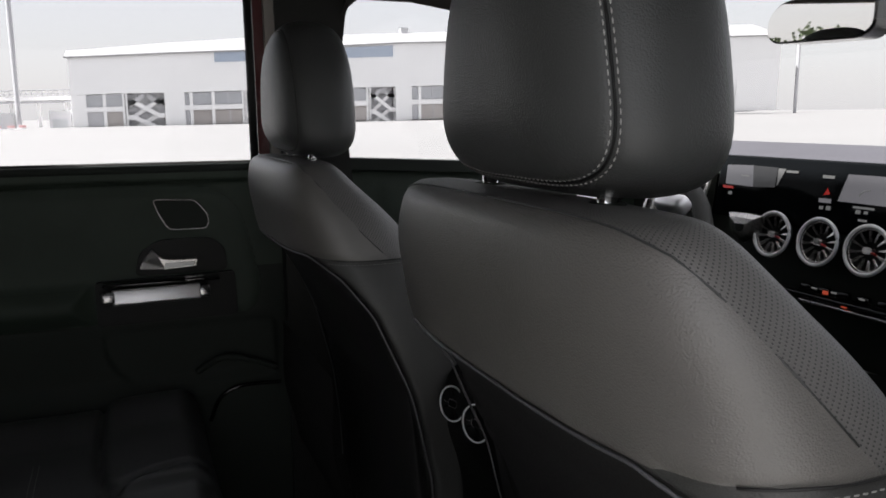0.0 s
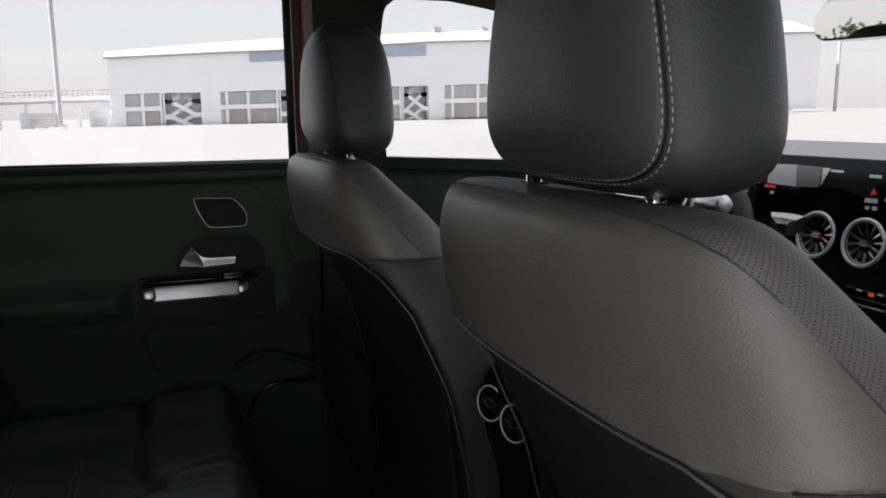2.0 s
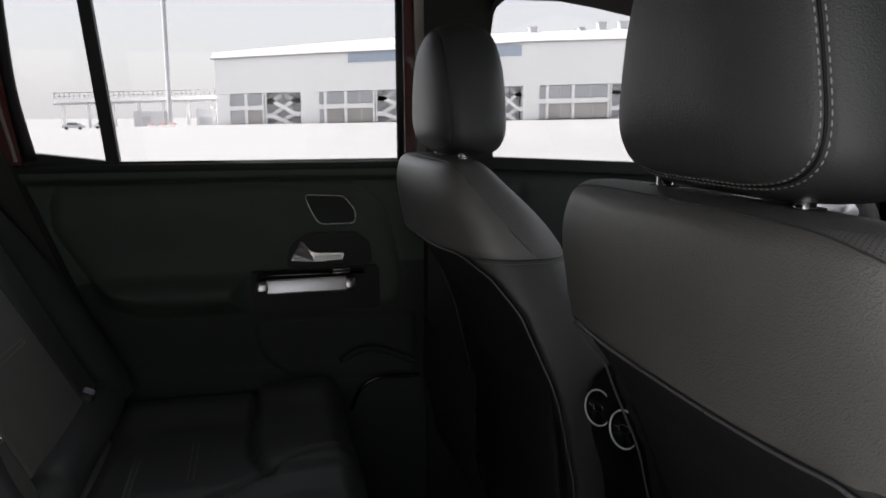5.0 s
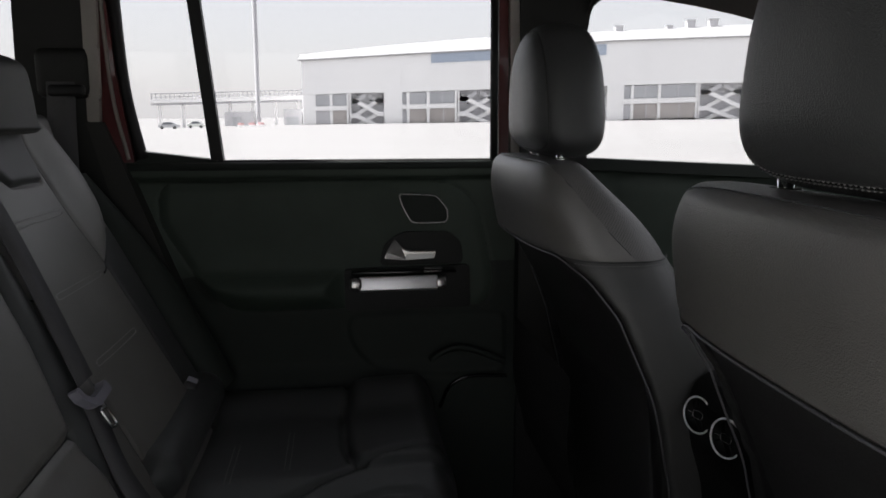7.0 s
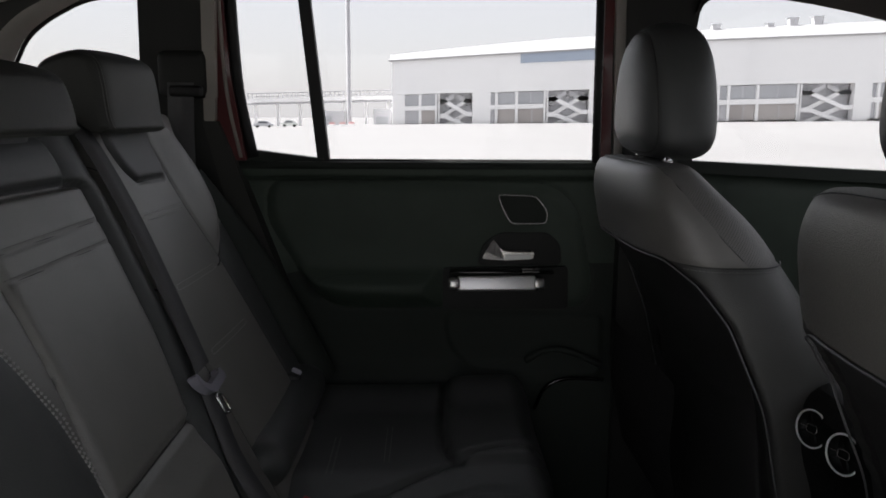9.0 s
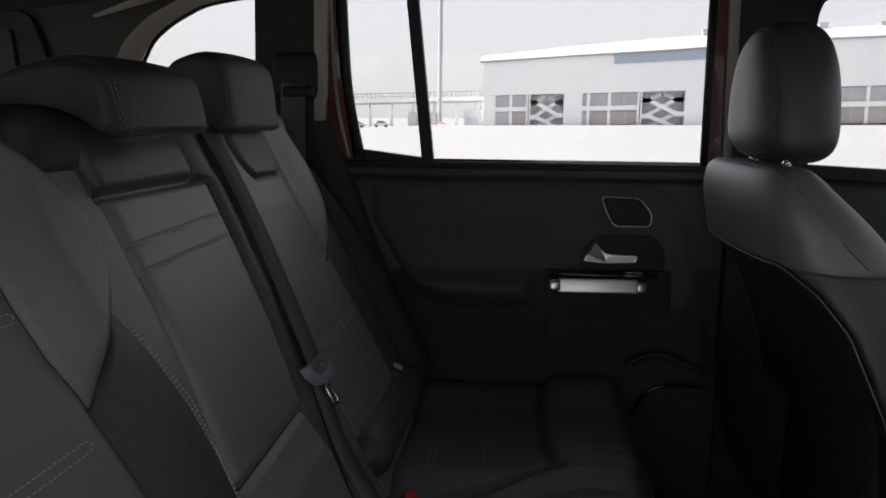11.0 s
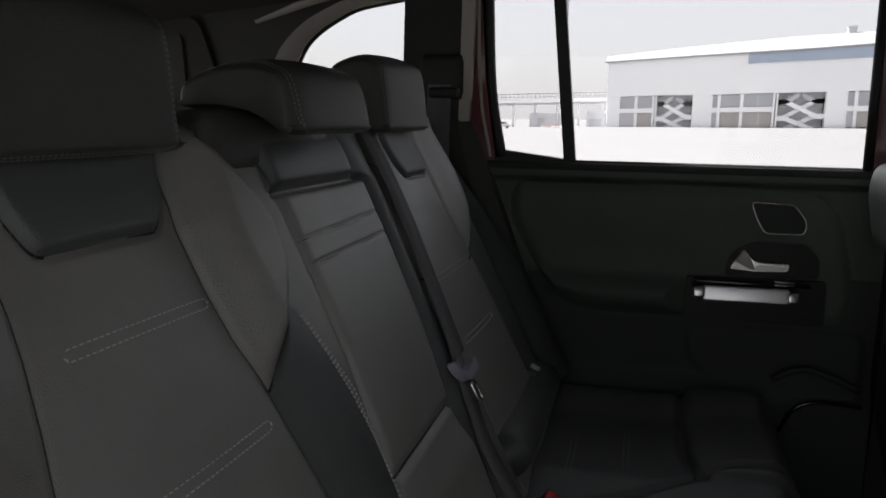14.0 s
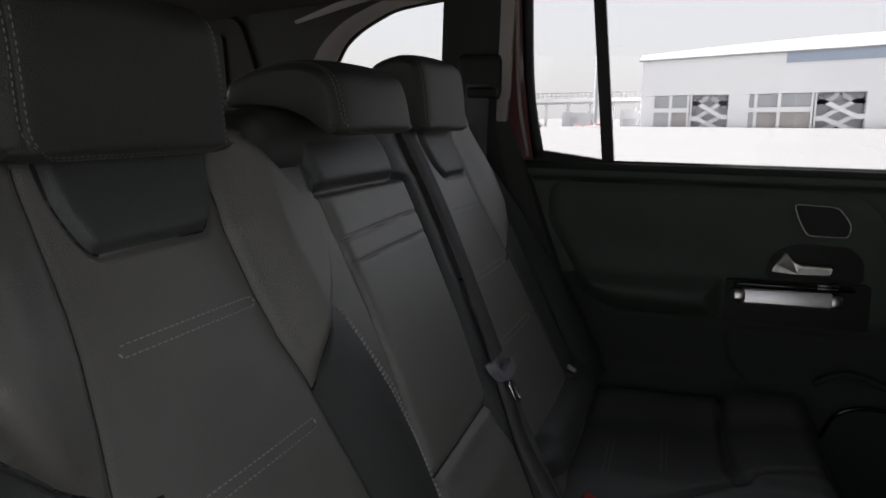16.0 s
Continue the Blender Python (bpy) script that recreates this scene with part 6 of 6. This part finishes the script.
mark("red_symbol", [(0.118, 1.154), (0.111, 1.144), (0.124, 1.142)], LCD_RED, 0.0006)
for y0, y1, z0, z1 in ((0.131, 0.107, 1.130, 1.137), (0.128, 0.120, 1.119, 1.1245), (0.115, 0.106, 1.119, 1.1255), (0.131, 0.108, 1.169, 1.174), (0.207, 0.181, 1.173, 1.177),
                       (0.066, 0.028, 1.127, 1.1305), (0.060, 0.051, 1.119, 1.125), (0.045, 0.038, 1.120, 1.1245), (0.053, 0.037, 1.108, 1.1115), (0.31, 0.29, 1.160, 1.163), (0.335, 0.325, 1.125, 1.131)):
    mark("text_bar", box2(y0, y1, z0, z1), LCD_WHITE if z1 - z0 < 0.0066 else LCD_GREY, 0.0006)
part("route_line", mesh("route_line", *tube([(0.801 + 0.139 * (z - 1.14), y, z) for y, z in ((0.058, 1.146), (0.056, 1.150), (0.051, 1.154), (0.041, 1.156))], 0.0012, 6)), LCD_WHITE, scr)
# top pad under the windscreen, paled for its sky sheen, with a darker lid, and the left end of the instrument panel
part("top_pad", mesh("top_pad", *prism(rounded([(0.826, 1.190), (0.833, 1.197), (0.92, 1.2195), (1.19, 1.125), (1.19, 1.11), (0.92, 1.200)], 0.004, 3), lambda p: (p[0], -0.66, p[1]), lambda p: (p[0], 0.66, p[1])), smooth=False), DASH_TOP, dash, "grained dashboard top with sky sheen in its blue-grey colour")
lid = []
for k in range(9):
    f = k / 8 * math.pi / 2
    lid.append([(0.93 + 0.06 * math.cos(f) * math.cos(a), -0.06 + 0.15 * math.cos(f) * math.sin(a), 1.200 + 0.018 * math.sin(f) - 0.3 * (0.06 * math.cos(f) * math.cos(a))) for a in np.linspace(0, 2 * math.pi, 32, endpoint=False)])
part("sensor_lid", mesh("sensor_lid", *sheet(lid, True)), TRIM_TOP, dash)
part("panel_end", mesh("panel_end", *rbox((0.03, 0.06, 0.12), (0.825, 0.44, 1.11), 0.010, 3, Euler((0, radians(8), 0)))), TRIM_TOP, dash)
block = []
for k, (x, s) in enumerate(((0.792, 1.0), (0.782, 1.0), (0.772, 0.72), (0.768, 0.3))):
    block.append([(x, 0.268 + s * y, 1.072 + s * z) for y, z in ((0.042, 0.023), (0.0, 0.025), (-0.037, 0.024), (-0.030, 0.0), (-0.024, -0.015), (0.007, -0.028), (0.030, -0.018), (0.039, -0.008))])
part("faceted_trim", mesh("faceted_trim", *sheet(block, True), smooth=False), SATIN, dash, "faceted bright silver trim")
for yv in (0.2076, 0.112, 0.0217, -0.069):
    turbine(dash, (0.782, yv, 1.068), 0.0375, (-0.98, 0, 0.18), 12, 0.2)
part("silver_bar", mesh("silver_bar", *rbox((0.02, 0.36, 0.007), (0.788, -0.04, 0.968), 0.003)), SATIN, dash)
part("switch_shelf", mesh("switch_shelf", *rbox((0.03, 0.40, 0.006), (0.79, -0.03, 0.979), 0.002)), GLOSS, dash)
for k in range(6):
    part("switch", mesh("switch", *rbox((0.012, 0.022, 0.012), (0.787, 0.13 - 0.036 * k, 0.990), 0.004)), GLOSS, dash)
for y, z in ((0.086, 0.990), (0.050, 0.976)):
    part("switch_lamp", mesh("switch_lamp", *rbox((0.004, 0.009, 0.006), (0.779, y, z), 0.001)), AMBER, dash)
for y in (0.108, 0.07, 0.02):
    part("switch_mark", mesh("switch_mark", *rbox((0.003, 0.010, 0.003), (0.779, y, 0.993), 0.001)), LCD_WHITE, dash)
part("side_trim", mesh("side_trim", *tube([(0.80, 0.422, 1.06), (0.815, 0.403, 1.15)], 0.004)), SATIN, dash)

wheel = thing("steering_wheel", (0.62, 0.365, 0.95), "black leather steering wheel with silver spokes", "steering wheel")
wm = Matrix.Translation((0.60, 0.365, 1.00)) @ Vector((-0.9, 0, 0.43)).to_track_quat("Z", "Y").to_matrix().to_4x4()
part("rim", mesh("rim", *tube([tuple(wm @ Vector((0.178 * math.cos(a), 0.178 * math.sin(a), 0))) for a in np.linspace(0, 2 * math.pi, 48, endpoint=False)], 0.016, 10, True)), LEATHER_DEEP_SHADE, wheel)
part("hub", mesh("hub", *tube([tuple(wm @ Vector((0, 0, z))) for z in (-0.03, 0.015)], 0.065, 24)), TRIM, wheel)
for a in (0, math.pi, math.pi * 0.5):
    q = wm @ Matrix.Rotation(a + math.pi / 2, 4, "Z")
    part("spoke", mesh("spoke", *tube([tuple(q @ Vector((x, 0, 0.004))) for x in (0.05, 0.11, 0.172)], 0.014)), SATIN, wheel)
# bright spots of unknown source, added as silver blocks to fit the camera's view
part("bright_block", mesh("bright_block", *rbox((0.030, 0.066, 0.030), (0.58, 0.222, 1.128), 0.010, 3, Euler((0, radians(-40), 0)))), ALU, wheel)
part("bright_block", mesh("bright_block", *rbox((0.022, 0.088, 0.012), (0.58, 0.457, 1.116), 0.004, 3, Euler((0, radians(-40), 0)))), ALU, wheel)
part("column", mesh("column", *tube([tuple(wm @ Vector((0, 0, z))) for z in (-0.25, -0.02)], 0.05, 16)), TRIM, wheel)

mirror = thing("rear_view_mirror", (0.55, -0.06, 1.36), "black framed rear view mirror hung from the windscreen", "mirror")
MO = rounded([(0.014, 1.372), (0.010, 1.398), (-0.01, 1.412), (-0.13, 1.424), (-0.150, 1.41), (-0.148, 1.368), (-0.13, 1.358), (0.0, 1.361)], 0.010)
tip = lambda z: 0.552 - 0.03 * (z - 1.389)
part("housing", mesh("housing", *prism(MO, lambda p: (tip(p[1]), p[0], p[1]), lambda p: (0.59, p[0] * 0.9 - 0.006, p[1])), smooth=False), GLOSS, mirror)
MC = [(-0.064 + (p[0] + 0.064) * 0.97, 1.389 + (p[1] - 1.389) * 0.91) for p in MO]
part("mirror_glass", mesh("mirror_glass", *prism(MC, lambda p: (tip(p[1]) - 0.003, p[0], p[1]), lambda p: (tip(p[1]) - 0.0005, p[0], p[1])), smooth=False), MIRROR, mirror)
part("stalk", mesh("stalk", *tube([(0.58, -0.06, 1.40), (0.60, -0.06, 1.45), (0.60, -0.05, 1.52)], 0.016)), TRIM, mirror)
